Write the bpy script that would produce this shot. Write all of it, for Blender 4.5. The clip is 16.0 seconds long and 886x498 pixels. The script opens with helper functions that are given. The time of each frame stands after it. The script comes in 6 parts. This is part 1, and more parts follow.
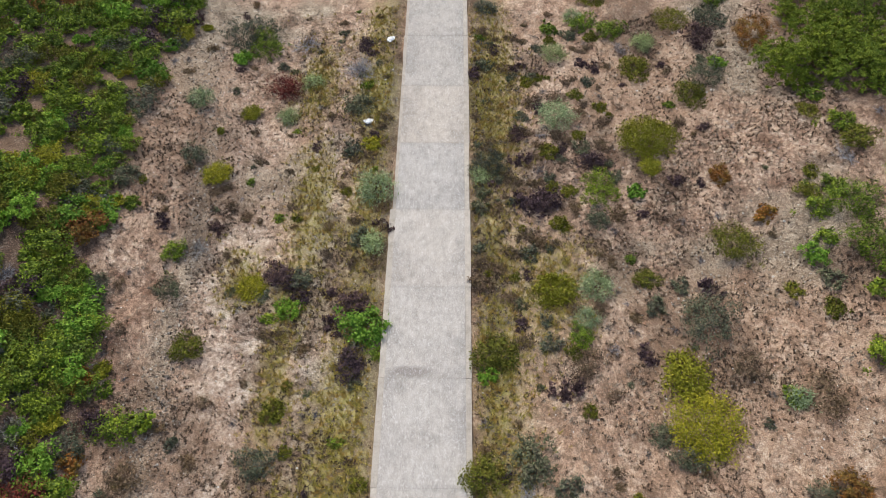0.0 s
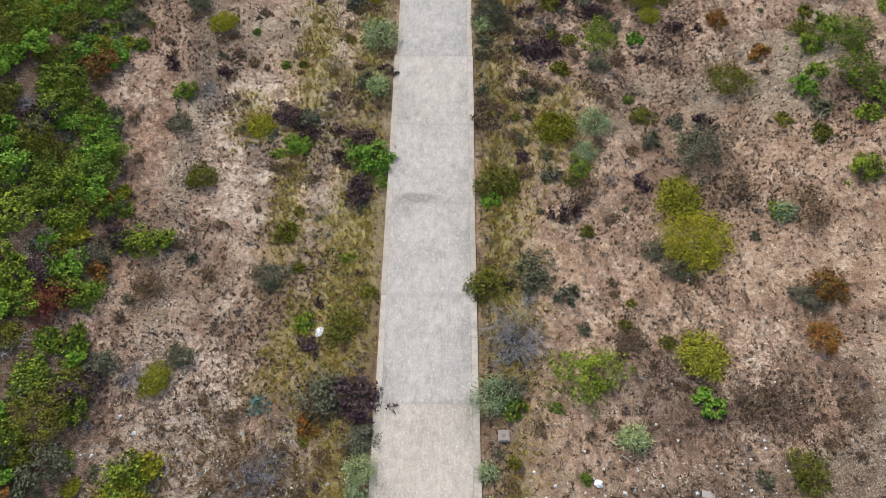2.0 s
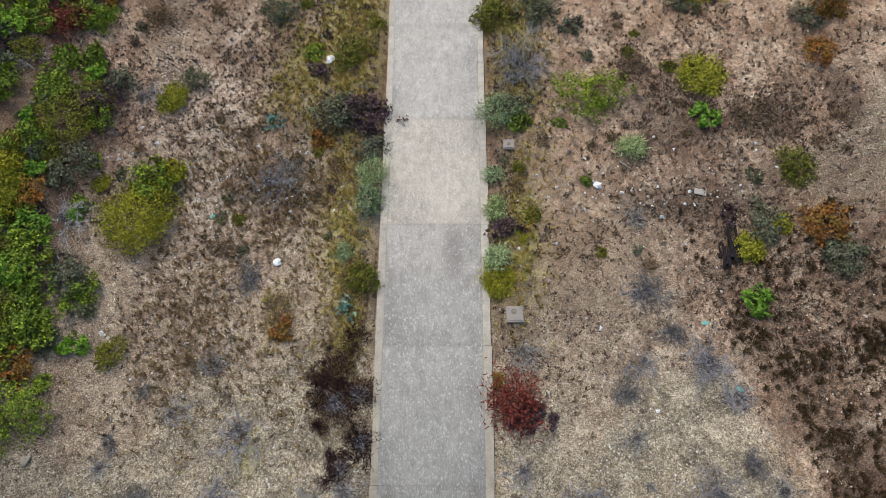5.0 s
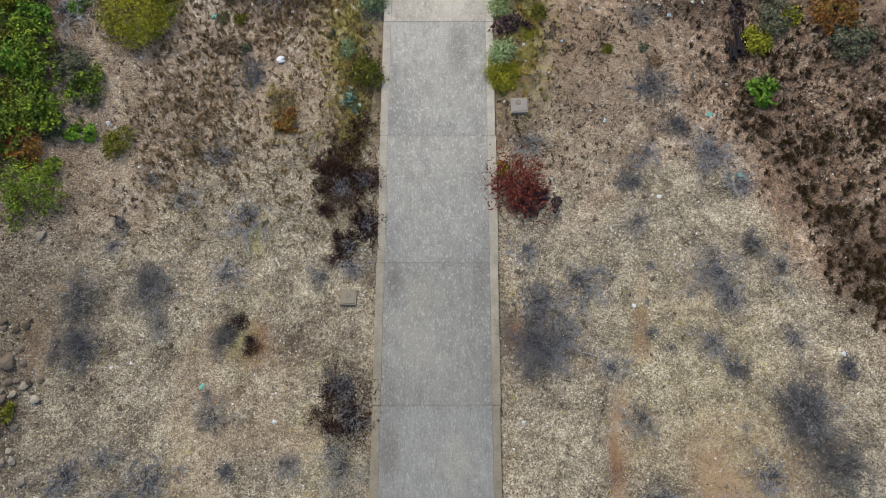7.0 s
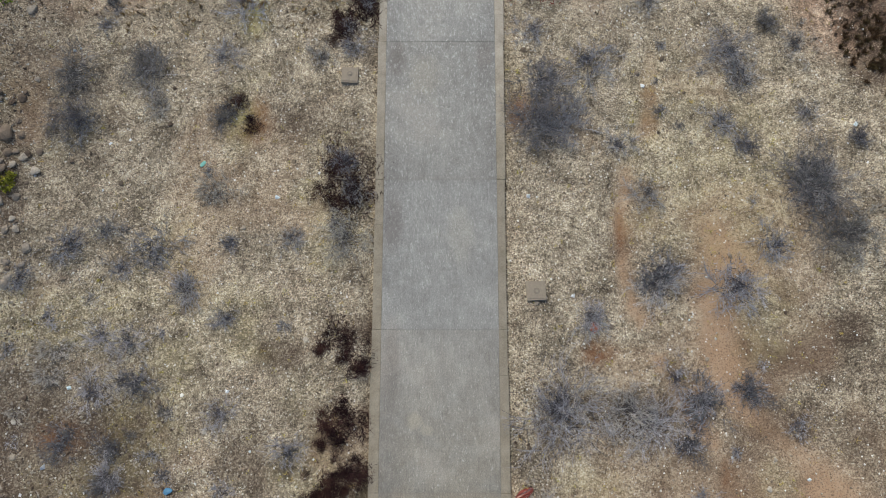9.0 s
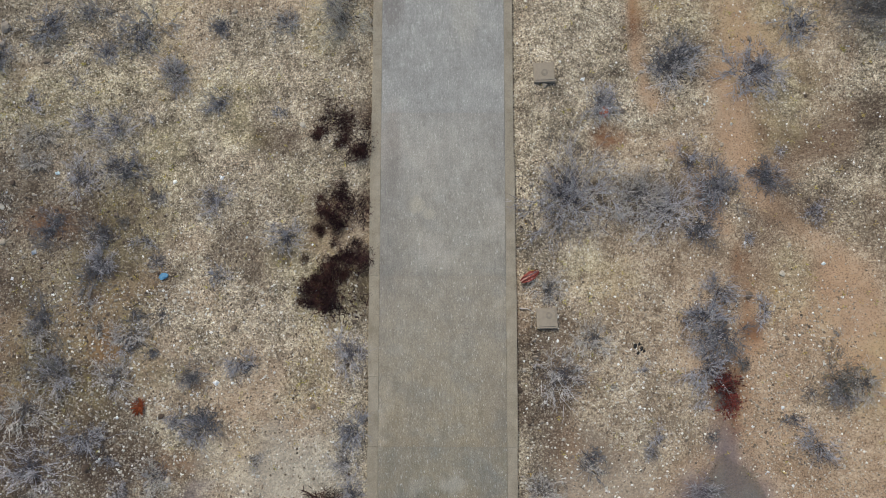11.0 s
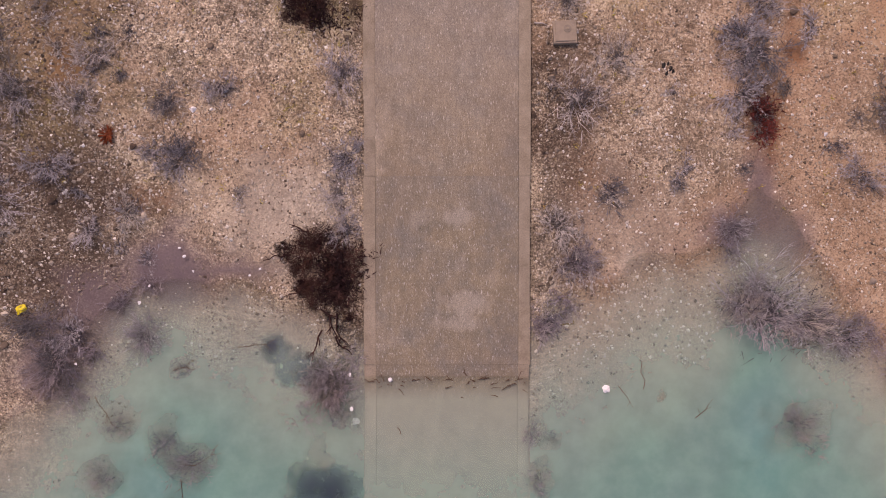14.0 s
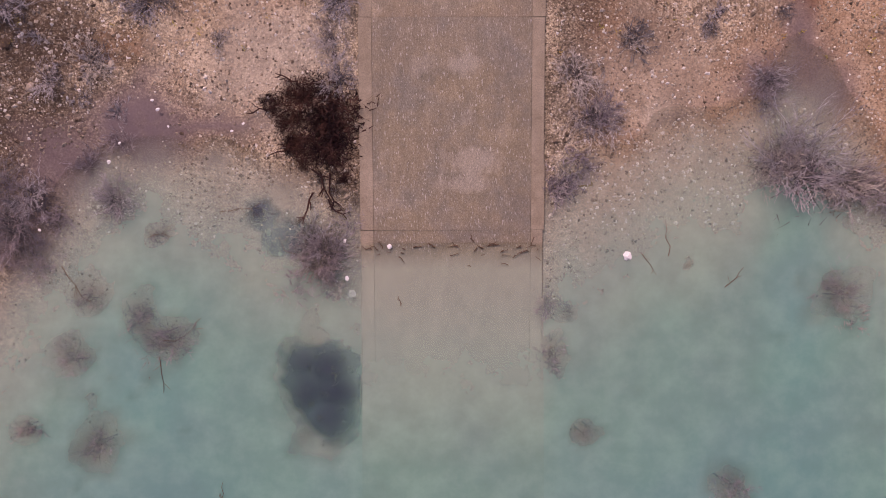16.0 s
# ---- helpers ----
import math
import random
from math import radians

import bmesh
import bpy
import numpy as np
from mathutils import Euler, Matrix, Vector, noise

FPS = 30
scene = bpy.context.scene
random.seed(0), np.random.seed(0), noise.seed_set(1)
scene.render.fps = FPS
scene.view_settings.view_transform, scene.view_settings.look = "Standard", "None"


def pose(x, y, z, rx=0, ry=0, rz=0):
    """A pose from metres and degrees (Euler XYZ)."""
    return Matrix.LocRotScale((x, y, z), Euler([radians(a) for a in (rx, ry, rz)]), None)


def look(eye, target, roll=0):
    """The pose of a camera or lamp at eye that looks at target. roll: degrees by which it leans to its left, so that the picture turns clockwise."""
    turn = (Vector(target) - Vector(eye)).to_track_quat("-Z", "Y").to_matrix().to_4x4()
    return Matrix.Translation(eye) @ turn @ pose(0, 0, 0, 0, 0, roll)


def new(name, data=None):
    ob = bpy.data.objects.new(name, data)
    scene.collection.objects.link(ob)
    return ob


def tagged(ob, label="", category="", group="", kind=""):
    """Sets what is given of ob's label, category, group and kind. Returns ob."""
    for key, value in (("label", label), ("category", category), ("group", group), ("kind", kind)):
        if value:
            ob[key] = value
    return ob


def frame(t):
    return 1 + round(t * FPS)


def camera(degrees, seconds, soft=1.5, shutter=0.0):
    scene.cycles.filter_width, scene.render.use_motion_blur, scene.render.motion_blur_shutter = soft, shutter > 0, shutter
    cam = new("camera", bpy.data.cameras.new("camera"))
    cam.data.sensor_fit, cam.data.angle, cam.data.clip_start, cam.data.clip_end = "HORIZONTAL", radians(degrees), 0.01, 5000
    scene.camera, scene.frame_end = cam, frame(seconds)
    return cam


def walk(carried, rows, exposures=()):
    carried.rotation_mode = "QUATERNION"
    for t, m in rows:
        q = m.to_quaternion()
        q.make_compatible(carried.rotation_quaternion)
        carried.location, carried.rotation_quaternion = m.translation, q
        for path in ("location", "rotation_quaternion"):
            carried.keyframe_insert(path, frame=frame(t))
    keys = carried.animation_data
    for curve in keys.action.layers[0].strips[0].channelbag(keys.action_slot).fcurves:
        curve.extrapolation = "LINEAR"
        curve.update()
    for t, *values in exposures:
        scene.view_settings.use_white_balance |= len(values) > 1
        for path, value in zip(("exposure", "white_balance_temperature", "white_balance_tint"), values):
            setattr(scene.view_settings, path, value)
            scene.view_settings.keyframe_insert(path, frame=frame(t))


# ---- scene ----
cam = camera(66.86, 16.0, soft=0.75)
ROWS = [  # seconds, place in metres, turn in degrees
    (0.0, 0.979, 31.851, 27.951, 38.262, 0.150, 0.747),
    (0.5, 0.872, 30.663, 27.513, 37.137, 0.050, 0.653),
    (1.0, 0.776, 29.468, 27.063, 35.907, -0.029, 0.568),
    (1.5, 0.690, 28.279, 26.612, 34.622, -0.089, 0.492),
    (2.0, 0.614, 27.107, 26.164, 33.311, -0.131, 0.426),
    (2.5, 0.547, 25.953, 25.723, 31.988, -0.157, 0.367),
    (3.0, 0.487, 24.816, 25.291, 30.656, -0.169, 0.316),
    (3.5, 0.436, 23.692, 24.866, 29.314, -0.167, 0.273),
    (4.0, 0.391, 22.575, 24.446, 27.958, -0.154, 0.236),
    (4.5, 0.353, 21.460, 24.030, 26.587, -0.131, 0.204),
    (5.0, 0.320, 20.342, 23.617, 25.197, -0.099, 0.178),
    (5.5, 0.292, 19.218, 23.203, 23.791, -0.061, 0.157),
    (6.0, 0.268, 18.085, 22.788, 22.371, -0.017, 0.140),
    (6.5, 0.249, 16.943, 22.370, 20.946, 0.031, 0.127),
    (7.0, 0.232, 15.794, 21.950, 19.524, 0.081, 0.117),
    (7.5, 0.217, 14.641, 21.527, 18.114, 0.131, 0.109),
    (8.0, 0.205, 13.489, 21.102, 16.729, 0.181, 0.103),
    (8.5, 0.193, 12.345, 20.675, 15.377, 0.228, 0.098),
    (9.0, 0.182, 11.215, 20.248, 14.068, 0.272, 0.094),
    (9.5, 0.170, 10.108, 19.822, 12.805, 0.310, 0.090),
    (10.0, 0.158, 9.031, 19.398, 11.592, 0.342, 0.086),
    (10.5, 0.144, 7.993, 18.977, 10.427, 0.365, 0.080),
    (11.0, 0.127, 7.000, 18.559, 9.304, 0.377, 0.073),
    (11.5, 0.108, 6.058, 18.145, 8.216, 0.379, 0.064),
    (12.0, 0.086, 5.171, 17.734, 7.152, 0.367, 0.052),
    (12.5, 0.059, 4.342, 17.327, 6.103, 0.340, 0.037),
    (13.0, 0.028, 3.569, 16.921, 5.062, 0.298, 0.018),
    (13.5, -0.009, 2.850, 16.516, 4.031, 0.237, -0.006),
    (14.0, -0.052, 2.181, 16.109, 3.021, 0.158, -0.034),
    (14.5, -0.102, 1.552, 15.701, 2.063, 0.058, -0.069),
    (15.0, -0.159, 0.955, 15.289, 1.213, -0.065, -0.109),
    (15.5, -0.224, 0.378, 14.875, 0.559, -0.211, -0.157),
    (16.0, -0.298, -0.193, 14.461, 0.236, -0.383, -0.211),
]
EXPOSURES = [  # seconds, stops, kelvin, tint
    (0.0, 0.5, 6300, 8), (4.0, 0.42, 6200, 5), (7.0, 0.25, 6200, 3), (9.0, 0.25, 6200, 3), (11.5, 0.3, 6200, 3), (12.0, 0.3, 6350, 9),
    (12.5, 0.27, 6750, 17), (13.0, 0.23, 7150, 26), (14.0, 0.21, 7500, 41.5), (16.0, 0.19, 7550, 51),
]
walk(cam, [(t, pose(*row)) for t, *row in ROWS], EXPOSURES)

# ---- light ----
world = bpy.data.worlds.new("sky")
scene.world = world
world.use_nodes = True
wn = world.node_tree.nodes
wl = world.node_tree.links
sky = wn.new("ShaderNodeTexSky")
sky.sky_type = "NISHITA"
sky.sun_disc = False
sky.sun_elevation = radians(52)
sky.sun_rotation = radians(336)
sky.air_density, sky.dust_density = 1.0, 4.0
wn["Background"].inputs["Strength"].default_value = 0.11
wl.new(sky.outputs["Color"], wn["Background"].inputs["Color"])

sun = new("sun", bpy.data.lights.new("sun", "SUN"))
sun.data.energy, sun.data.angle, sun.data.color = 1.3, radians(14), (1.0, 0.95, 0.88)
sun.matrix_world = look((-19, 43, 60), (0, 0, 0))

# ---- materials ----


def mat_base(name, rough=0.85):
    m = bpy.data.materials.new(name)
    m.use_nodes = True
    n = m.node_tree.nodes
    b = n["Principled BSDF"]
    b.inputs["Roughness"].default_value = rough
    b.inputs["Specular IOR Level"].default_value = 0.25
    return m, n, m.node_tree.links, b


def tex(n, l, kind, scale, vec=None, detail=4.0, rough=0.6):
    t = n.new("ShaderNodeTexNoise" if kind == "noise" else "ShaderNodeTexVoronoi")
    t.inputs["Scale"].default_value = scale
    if kind == "noise":
        t.inputs["Detail"].default_value = detail
        t.inputs["Roughness"].default_value = rough
    if vec is not None:
        l.new(vec, t.inputs["Vector"])
    return t


def ramp(n, l, src, stops):
    r = n.new("ShaderNodeValToRGB")
    el = r.color_ramp.elements
    while len(el) < len(stops):
        el.new(0.5)
    for e, (p, c) in zip(el, stops):
        e.position = p
        e.color = (*c, 1) if len(c) == 3 else c
    l.new(src, r.inputs["Fac"])
    return r.outputs["Color"]


def mix(n, l, fac, a, b, blend="MIX"):
    m = n.new("ShaderNodeMix")
    m.data_type, m.blend_type = "RGBA", blend
    for sock, v in ((m.inputs[0], fac), (m.inputs[6], a), (m.inputs[7], b)):
        if isinstance(v, (int, float)):
            sock.default_value = v
        elif isinstance(v, tuple):
            sock.default_value = (*v, 1)
        else:
            l.new(v, sock)
    return m.outputs[2]


def mathn(n, l, op, a, b):
    m = n.new("ShaderNodeMath")
    m.operation = op
    m.use_clamp = op in ("MULTIPLY", "ADD")
    for sock, v in ((m.inputs[0], a), (m.inputs[1], b)):
        if isinstance(v, (int, float)):
            sock.default_value = v
        else:
            l.new(v, sock)
    return m.outputs[0]


def bump(n, l, b, src, strength, dist):
    k = n.new("ShaderNodeBump")
    k.inputs["Strength"].default_value, k.inputs["Distance"].default_value = strength, dist
    l.new(src, k.inputs["Height"])
    l.new(k.outputs["Normal"], b.inputs["Normal"])


def position(n, l, stretch=(1, 1, 1)):
    g = n.new("ShaderNodeNewGeometry")
    m = n.new("ShaderNodeMapping")
    m.inputs["Scale"].default_value = stretch
    l.new(g.outputs["Position"], m.inputs["Vector"])
    return m.outputs["Vector"]


def attribute(n, name):
    a = n.new("ShaderNodeAttribute")
    a.attribute_name = name
    return a.outputs["Fac"]


def ground_material():
    m, n, l, b = mat_base("dry_ground", 0.95)
    p = position(n, l)
    big = tex(n, l, "noise", 0.35, p, 5).outputs["Fac"]
    mid = tex(n, l, "noise", 2.2, p, 6, 0.7).outputs["Fac"]
    fine = tex(n, l, "noise", 22, p, 5, 0.75).outputs["Fac"]
    peb = tex(n, l, "voronoi", 20, p)
    chip = tex(n, l, "voronoi", 30, p)
    # straw covered soil of the upper slope
    straw = ramp(n, l, mid, [(0.3, (0.215, 0.145, 0.10)), (0.43, (0.365, 0.265, 0.195)), (0.57, (0.47, 0.365, 0.285)), (0.72, (0.54, 0.44, 0.36))])
    patchy = tex(n, l, "noise", 0.75, position(n, l, (1.0, 0.6, 1.0)), 6, 0.65).outputs["Fac"]
    straw = mix(n, l, ramp(n, l, big, [(0.5, (0, 0, 0)), (0.65, (0.5, 0.5, 0.5))]), straw, (0.42, 0.30, 0.22), "MIX")
    straw = mix(n, l, ramp(n, l, patchy, [(0.45, (0, 0, 0)), (0.62, (0.7, 0.7, 0.7))]), straw, mix(n, l, mid, (0.15, 0.09, 0.062), (0.33, 0.215, 0.15)))
    straw = mix(n, l, mathn(n, l, "MULTIPLY", attribute(n, "rut"), ramp(n, l, mid, [(0.35, (0.5, 0.5, 0.5)), (0.6, (1, 1, 1))])), straw, mix(n, l, mid, (0.40, 0.325, 0.265), (0.56, 0.485, 0.415)))
    straw = mix(n, l, 0.85, straw, ramp(n, l, fine, [(0.34, (0.10, 0.09, 0.08)), (0.5, (0.5, 0.48, 0.45)), (0.64, (1.0, 0.97, 0.92))]), "OVERLAY")
    mott = tex(n, l, "noise", 7.5, position(n, l, (1.0, 0.8, 1.0)), 3, 0.55).outputs["Fac"]
    straw = mix(n, l, 0.5, straw, ramp(n, l, mott, [(0.36, (0.16, 0.145, 0.13)), (0.5, (0.5, 0.49, 0.48)), (0.64, (0.85, 0.83, 0.80))]), "OVERLAY")
    tract = tex(n, l, "noise", 1.5, position(n, l, (1.0, 0.7, 1.0)), 5, 0.7).outputs["Fac"]
    straw = mix(n, l, 0.8, straw, ramp(n, l, tract, [(0.36, (0.24, 0.215, 0.2)), (0.5, (0.53, 0.53, 0.535)), (0.66, (0.78, 0.775, 0.77))]), "OVERLAY")
    grain = tex(n, l, "noise", 60, position(n, l, (1.0, 0.55, 1.0)), 3, 0.8).outputs["Fac"]
    straw = mix(n, l, 0.35, straw, ramp(n, l, grain, [(0.36, (0.1, 0.09, 0.08)), (0.5, (0.5, 0.5, 0.5)), (0.63, (1.0, 0.98, 0.94))]), "OVERLAY")
    wisp = tex(n, l, "voronoi", 3.4, mix(n, l, 0.06, p, tex(n, l, "noise", 6, p, 3).outputs["Color"], "ADD"))
    clump = mathn(n, l, "MULTIPLY", ramp(n, l, wisp.outputs["Distance"], [(0.2, (1, 1, 1)), (0.48, (0, 0, 0))]), ramp(n, l, wisp.outputs["Color"], [(0.35, (0, 0, 0)), (0.6, (1, 1, 1))]))
    straw = mix(n, l, mathn(n, l, "MULTIPLY", clump, ramp(n, l, fine, [(0.4, (0.9, 0.9, 0.9)), (0.65, (0.3, 0.3, 0.3))])), straw, (0.15, 0.105, 0.07))
    # gravel of the drawdown zone
    patch = tex(n, l, "noise", 1.1, p, 5, 0.65).outputs["Fac"]
    stone = ramp(n, l, peb.outputs["Color"], [(0.1, (0.14, 0.11, 0.08)), (0.5, (0.32, 0.265, 0.195)), (0.8, (0.45, 0.39, 0.30)), (1.0, (0.78, 0.74, 0.65))])
    grit = ramp(n, l, patch, [(0.28, (0.12, 0.10, 0.075)), (0.4, (0.23, 0.195, 0.143)), (0.52, (0.31, 0.262, 0.195)), (0.64, (0.37, 0.312, 0.232)), (0.74, (0.37, 0.33, 0.26))])
    gravel = mix(n, l, ramp(n, l, peb.outputs["Distance"], [(0.2, (0.75, 0.75, 0.75)), (0.42, (0, 0, 0))]), grit, stone)
    cob = tex(n, l, "voronoi", 11, p)
    gravel = mix(n, l, mathn(n, l, "MULTIPLY", ramp(n, l, cob.outputs["Distance"], [(0.2, (0.7, 0.7, 0.7)), (0.34, (0, 0, 0))]), ramp(n, l, cob.outputs["Color"], [(0.6, (0, 0, 0)), (0.7, (1, 1, 1))])), gravel, ramp(n, l, cob.outputs["Color"], [(0.5, (0.16, 0.11, 0.08)), (0.65, (0.36, 0.28, 0.21)), (0.8, (0.55, 0.48, 0.39)), (1.0, (0.74, 0.70, 0.62))]))
    gravel = mix(n, l, mathn(n, l, "MULTIPLY", ramp(n, l, chip.outputs["Distance"], [(0.16, (1, 1, 1)), (0.3, (0, 0, 0))]), ramp(n, l, chip.outputs["Color"], [(0.45, (0, 0, 0)), (0.6, (1, 1, 1))])), gravel, (0.76, 0.72, 0.63))
    gravel = mix(n, l, 0.92, gravel, ramp(n, l, fine, [(0.36, (0.05, 0.042, 0.036)), (0.5, (0.5, 0.49, 0.48)), (0.63, (1.0, 0.98, 0.95))]), "OVERLAY")
    gravel = mix(n, l, 0.45, gravel, ramp(n, l, mid, [(0.32, (0.22, 0.2, 0.18)), (0.5, (0.5, 0.5, 0.5)), (0.68, (0.72, 0.72, 0.72))]), "OVERLAY")
    clod = tex(n, l, "noise", 9, p, 3, 0.6).outputs["Fac"]
    gravel = mix(n, l, 0.6, gravel, ramp(n, l, clod, [(0.36, (0.18, 0.16, 0.15)), (0.5, (0.5, 0.49, 0.48)), (0.64, (0.8, 0.79, 0.77))]), "OVERLAY")
    tone = tex(n, l, "noise", 0.8, p, 5, 0.7).outputs["Fac"]
    gravel = mix(n, l, 0.55, gravel, ramp(n, l, tone, [(0.35, (0.24, 0.235, 0.225)), (0.5, (0.535, 0.54, 0.53)), (0.66, (0.76, 0.765, 0.75))]), "OVERLAY")
    col = mix(n, l, attribute(n, "gravel"), straw, gravel)
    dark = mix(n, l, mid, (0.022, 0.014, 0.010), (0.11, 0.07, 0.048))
    # dark litter, and the shade under the bank's thicket painted the same way
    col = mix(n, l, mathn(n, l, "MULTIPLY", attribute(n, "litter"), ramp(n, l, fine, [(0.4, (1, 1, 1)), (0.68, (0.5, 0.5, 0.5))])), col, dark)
    clay = mix(n, l, mid, (0.32, 0.19, 0.105), (0.53, 0.36, 0.23))
    col = mix(n, l, mathn(n, l, "MULTIPLY", attribute(n, "clay"), ramp(n, l, fine, [(0.33, (0.15, 0.15, 0.15)), (0.55, (1, 1, 1))])), col, clay)
    rust = mix(n, l, fine, (0.05, 0.02, 0.012), (0.34, 0.16, 0.07))
    col = mix(n, l, mathn(n, l, "MULTIPLY", attribute(n, "rust"), ramp(n, l, mid, [(0.35, (0.2, 0.2, 0.2)), (0.55, (1, 1, 1))])), col, rust)
    moss = mix(n, l, fine, (0.26, 0.235, 0.06), (0.60, 0.53, 0.19))
    col = mix(n, l, mathn(n, l, "MULTIPLY", attribute(n, "green"), ramp(n, l, mid, [(0.35, (0.1, 0.1, 0.1)), (0.6, (0.9, 0.9, 0.9))])), col, moss)
    silt = mix(n, l, mid, (0.34, 0.32, 0.265), (0.58, 0.565, 0.48))
    col = mix(n, l, attribute(n, "silt"), col, silt)
    mud = mix(n, l, fine, (0.11, 0.085, 0.09), (0.215, 0.172, 0.176))
    col = mix(n, l, mathn(n, l, "MULTIPLY", attribute(n, "mud"), ramp(n, l, mid, [(0.25, (0.7, 0.7, 0.7)), (0.5, (1, 1, 1))])), col, mud)
    l.new(col, b.inputs["Base Color"])
    h = mix(n, l, 0.5, peb.outputs["Distance"], fine)
    bump(n, l, b, h, 0.45, 0.03)
    return m


PALE, SMEAR = (0.40, 0.365, 0.30), (0.16, 0.13, 0.115)
WORN = [  # worn and stained spots of the ramp: x, y, half width, half length, strength, colour
    (0.2, 3.75, 0.45, 0.28, 0.55, PALE), (-0.7, 3.7, 0.3, 0.25, 0.3, PALE), (0.45, 1.75, 0.75, 0.35, 0.55, PALE), (0.35, 1.25, 0.7, 0.22, 0.5, PALE), (-0.72, 11.1, 0.3, 0.28, 0.8, PALE), (-0.38, 10.85, 0.22, 0.2, 0.7, PALE),
    (-0.5, 21.4, 0.6, 0.9, 0.45, PALE), (0.6, 16.4, 0.5, 1.1, 0.3, PALE), (-1.35, 22.0, 0.35, 0.7, 0.4, SMEAR), (1.35, 22.1, 0.3, 0.6, 0.3, SMEAR), (-1.4, 16.8, 0.35, 1.0, 0.4, SMEAR), (-1.4, 12.6, 0.35, 1.6, 0.3, SMEAR), (-0.6, 45.15, 1.2, 0.3, 0.5, SMEAR), (0.7, 30.5, 0.5, 1.3, 0.35, SMEAR),
]


def worn_spot(n, l, p, noisy, cx, cy, a, c, strength):
    """Soft-edged blotch with a ragged outline."""
    s = n.new("ShaderNodeMapping")
    s.inputs["Scale"].default_value = (1 / a, 1 / c, 0)
    s.inputs["Location"].default_value = (-cx / a, -cy / c, 0)
    l.new(p, s.inputs["Vector"])
    d = n.new("ShaderNodeVectorMath")
    d.operation = "LENGTH"
    l.new(s.outputs["Vector"], d.inputs[0])
    e = n.new("ShaderNodeMath")
    e.operation = "MULTIPLY_ADD"
    e.inputs[1].default_value, e.inputs[2].default_value = 1.6, -0.8
    l.new(noisy, e.inputs[0])
    f = n.new("ShaderNodeMath")
    f.operation = "SUBTRACT"
    l.new(d.outputs["Value"], f.inputs[0])
    l.new(e.outputs[0], f.inputs[1])
    return ramp(n, l, f.outputs[0], [(0.5, (strength,) * 3), (1.0, (0, 0, 0))])


def concrete_material():
    m, n, l, b = mat_base("ramp_concrete", 0.9)
    p = position(n, l)
    ps = position(n, l, (1.0, 0.6, 1.0))
    big = tex(n, l, "noise", 0.5, p, 5).outputs["Fac"]
    mid = tex(n, l, "noise", 3.5, ps, 6, 0.7).outputs["Fac"]
    fine = tex(n, l, "noise", 45, ps, 3, 0.8).outputs["Fac"]
    info = n.new("ShaderNodeObjectInfo")
    sep = n.new("ShaderNodeSeparateXYZ")
    l.new(p, sep.inputs[0])
    rng = n.new("ShaderNodeMapRange")
    rng.inputs["From Min"].default_value, rng.inputs["From Max"].default_value = 23.0, 31.0
    l.new(sep.outputs["Y"], rng.inputs["Value"])
    upper = ramp(n, l, mid, [(0.3, (0.46, 0.415, 0.36)), (0.5, (0.61, 0.56, 0.49)), (0.7, (0.72, 0.67, 0.60))])
    lower = ramp(n, l, mid, [(0.3, (0.285, 0.274, 0.25)), (0.5, (0.338, 0.326, 0.30)), (0.7, (0.39, 0.378, 0.348))])
    col = mix(n, l, rng.outputs["Result"], lower, upper)
    mud = n.new("ShaderNodeMapRange")
    mud.inputs["From Min"].default_value, mud.inputs["From Max"].default_value = 13.5, 3.5
    mud.inputs["To Max"].default_value = 0.85
    l.new(sep.outputs["Y"], mud.inputs["Value"])
    tan = tex(n, l, "noise", 1.5, position(n, l, (0.8, 1.0, 1.0)), 5, 0.6).outputs["Fac"]
    silty = mix(n, l, ramp(n, l, tan, [(0.36, (0, 0, 0)), (0.56, (1, 1, 1))]), ramp(n, l, mid, [(0.3, (0.175, 0.16, 0.12)), (0.7, (0.245, 0.224, 0.17))]), ramp(n, l, mid, [(0.3, (0.21, 0.172, 0.105)), (0.7, (0.31, 0.255, 0.158))]))
    col = mix(n, l, mud.outputs["Result"], col, silty)
    drawn = position(n, l, (1.0, 0.3, 1.0))  # marks of the broom run along the ramp
    flecks = tex(n, l, "noise", 34, drawn, 2, 0.5).outputs["Fac"]
    col = mix(n, l, ramp(n, l, flecks, [(0.62, (0, 0, 0)), (0.70, (0.6, 0.6, 0.6))]), col, (0.62, 0.60, 0.56))
    broom = tex(n, l, "noise", 16, position(n, l, (1.0, 0.12, 1.0)), 4, 0.7).outputs["Fac"]
    col = mix(n, l, 0.3, col, ramp(n, l, broom, [(0.33, (0.33, 0.33, 0.33)), (0.5, (0.5, 0.5, 0.5)), (0.68, (0.68, 0.68, 0.67))]), "OVERLAY")
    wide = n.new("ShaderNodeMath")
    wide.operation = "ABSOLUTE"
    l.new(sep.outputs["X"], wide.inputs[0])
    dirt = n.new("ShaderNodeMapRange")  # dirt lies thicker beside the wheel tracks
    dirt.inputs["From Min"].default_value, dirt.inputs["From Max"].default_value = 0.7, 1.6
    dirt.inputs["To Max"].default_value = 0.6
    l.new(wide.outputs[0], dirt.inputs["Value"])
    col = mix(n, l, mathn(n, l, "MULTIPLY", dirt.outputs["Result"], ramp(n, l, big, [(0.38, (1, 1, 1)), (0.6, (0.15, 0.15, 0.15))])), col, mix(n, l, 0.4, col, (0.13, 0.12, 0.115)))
    col = mix(n, l, ramp(n, l, big, [(0.4, (0.5, 0.5, 0.5)), (0.6, (0, 0, 0))]), col, mix(n, l, 0.35, col, (0.16, 0.15, 0.15)))
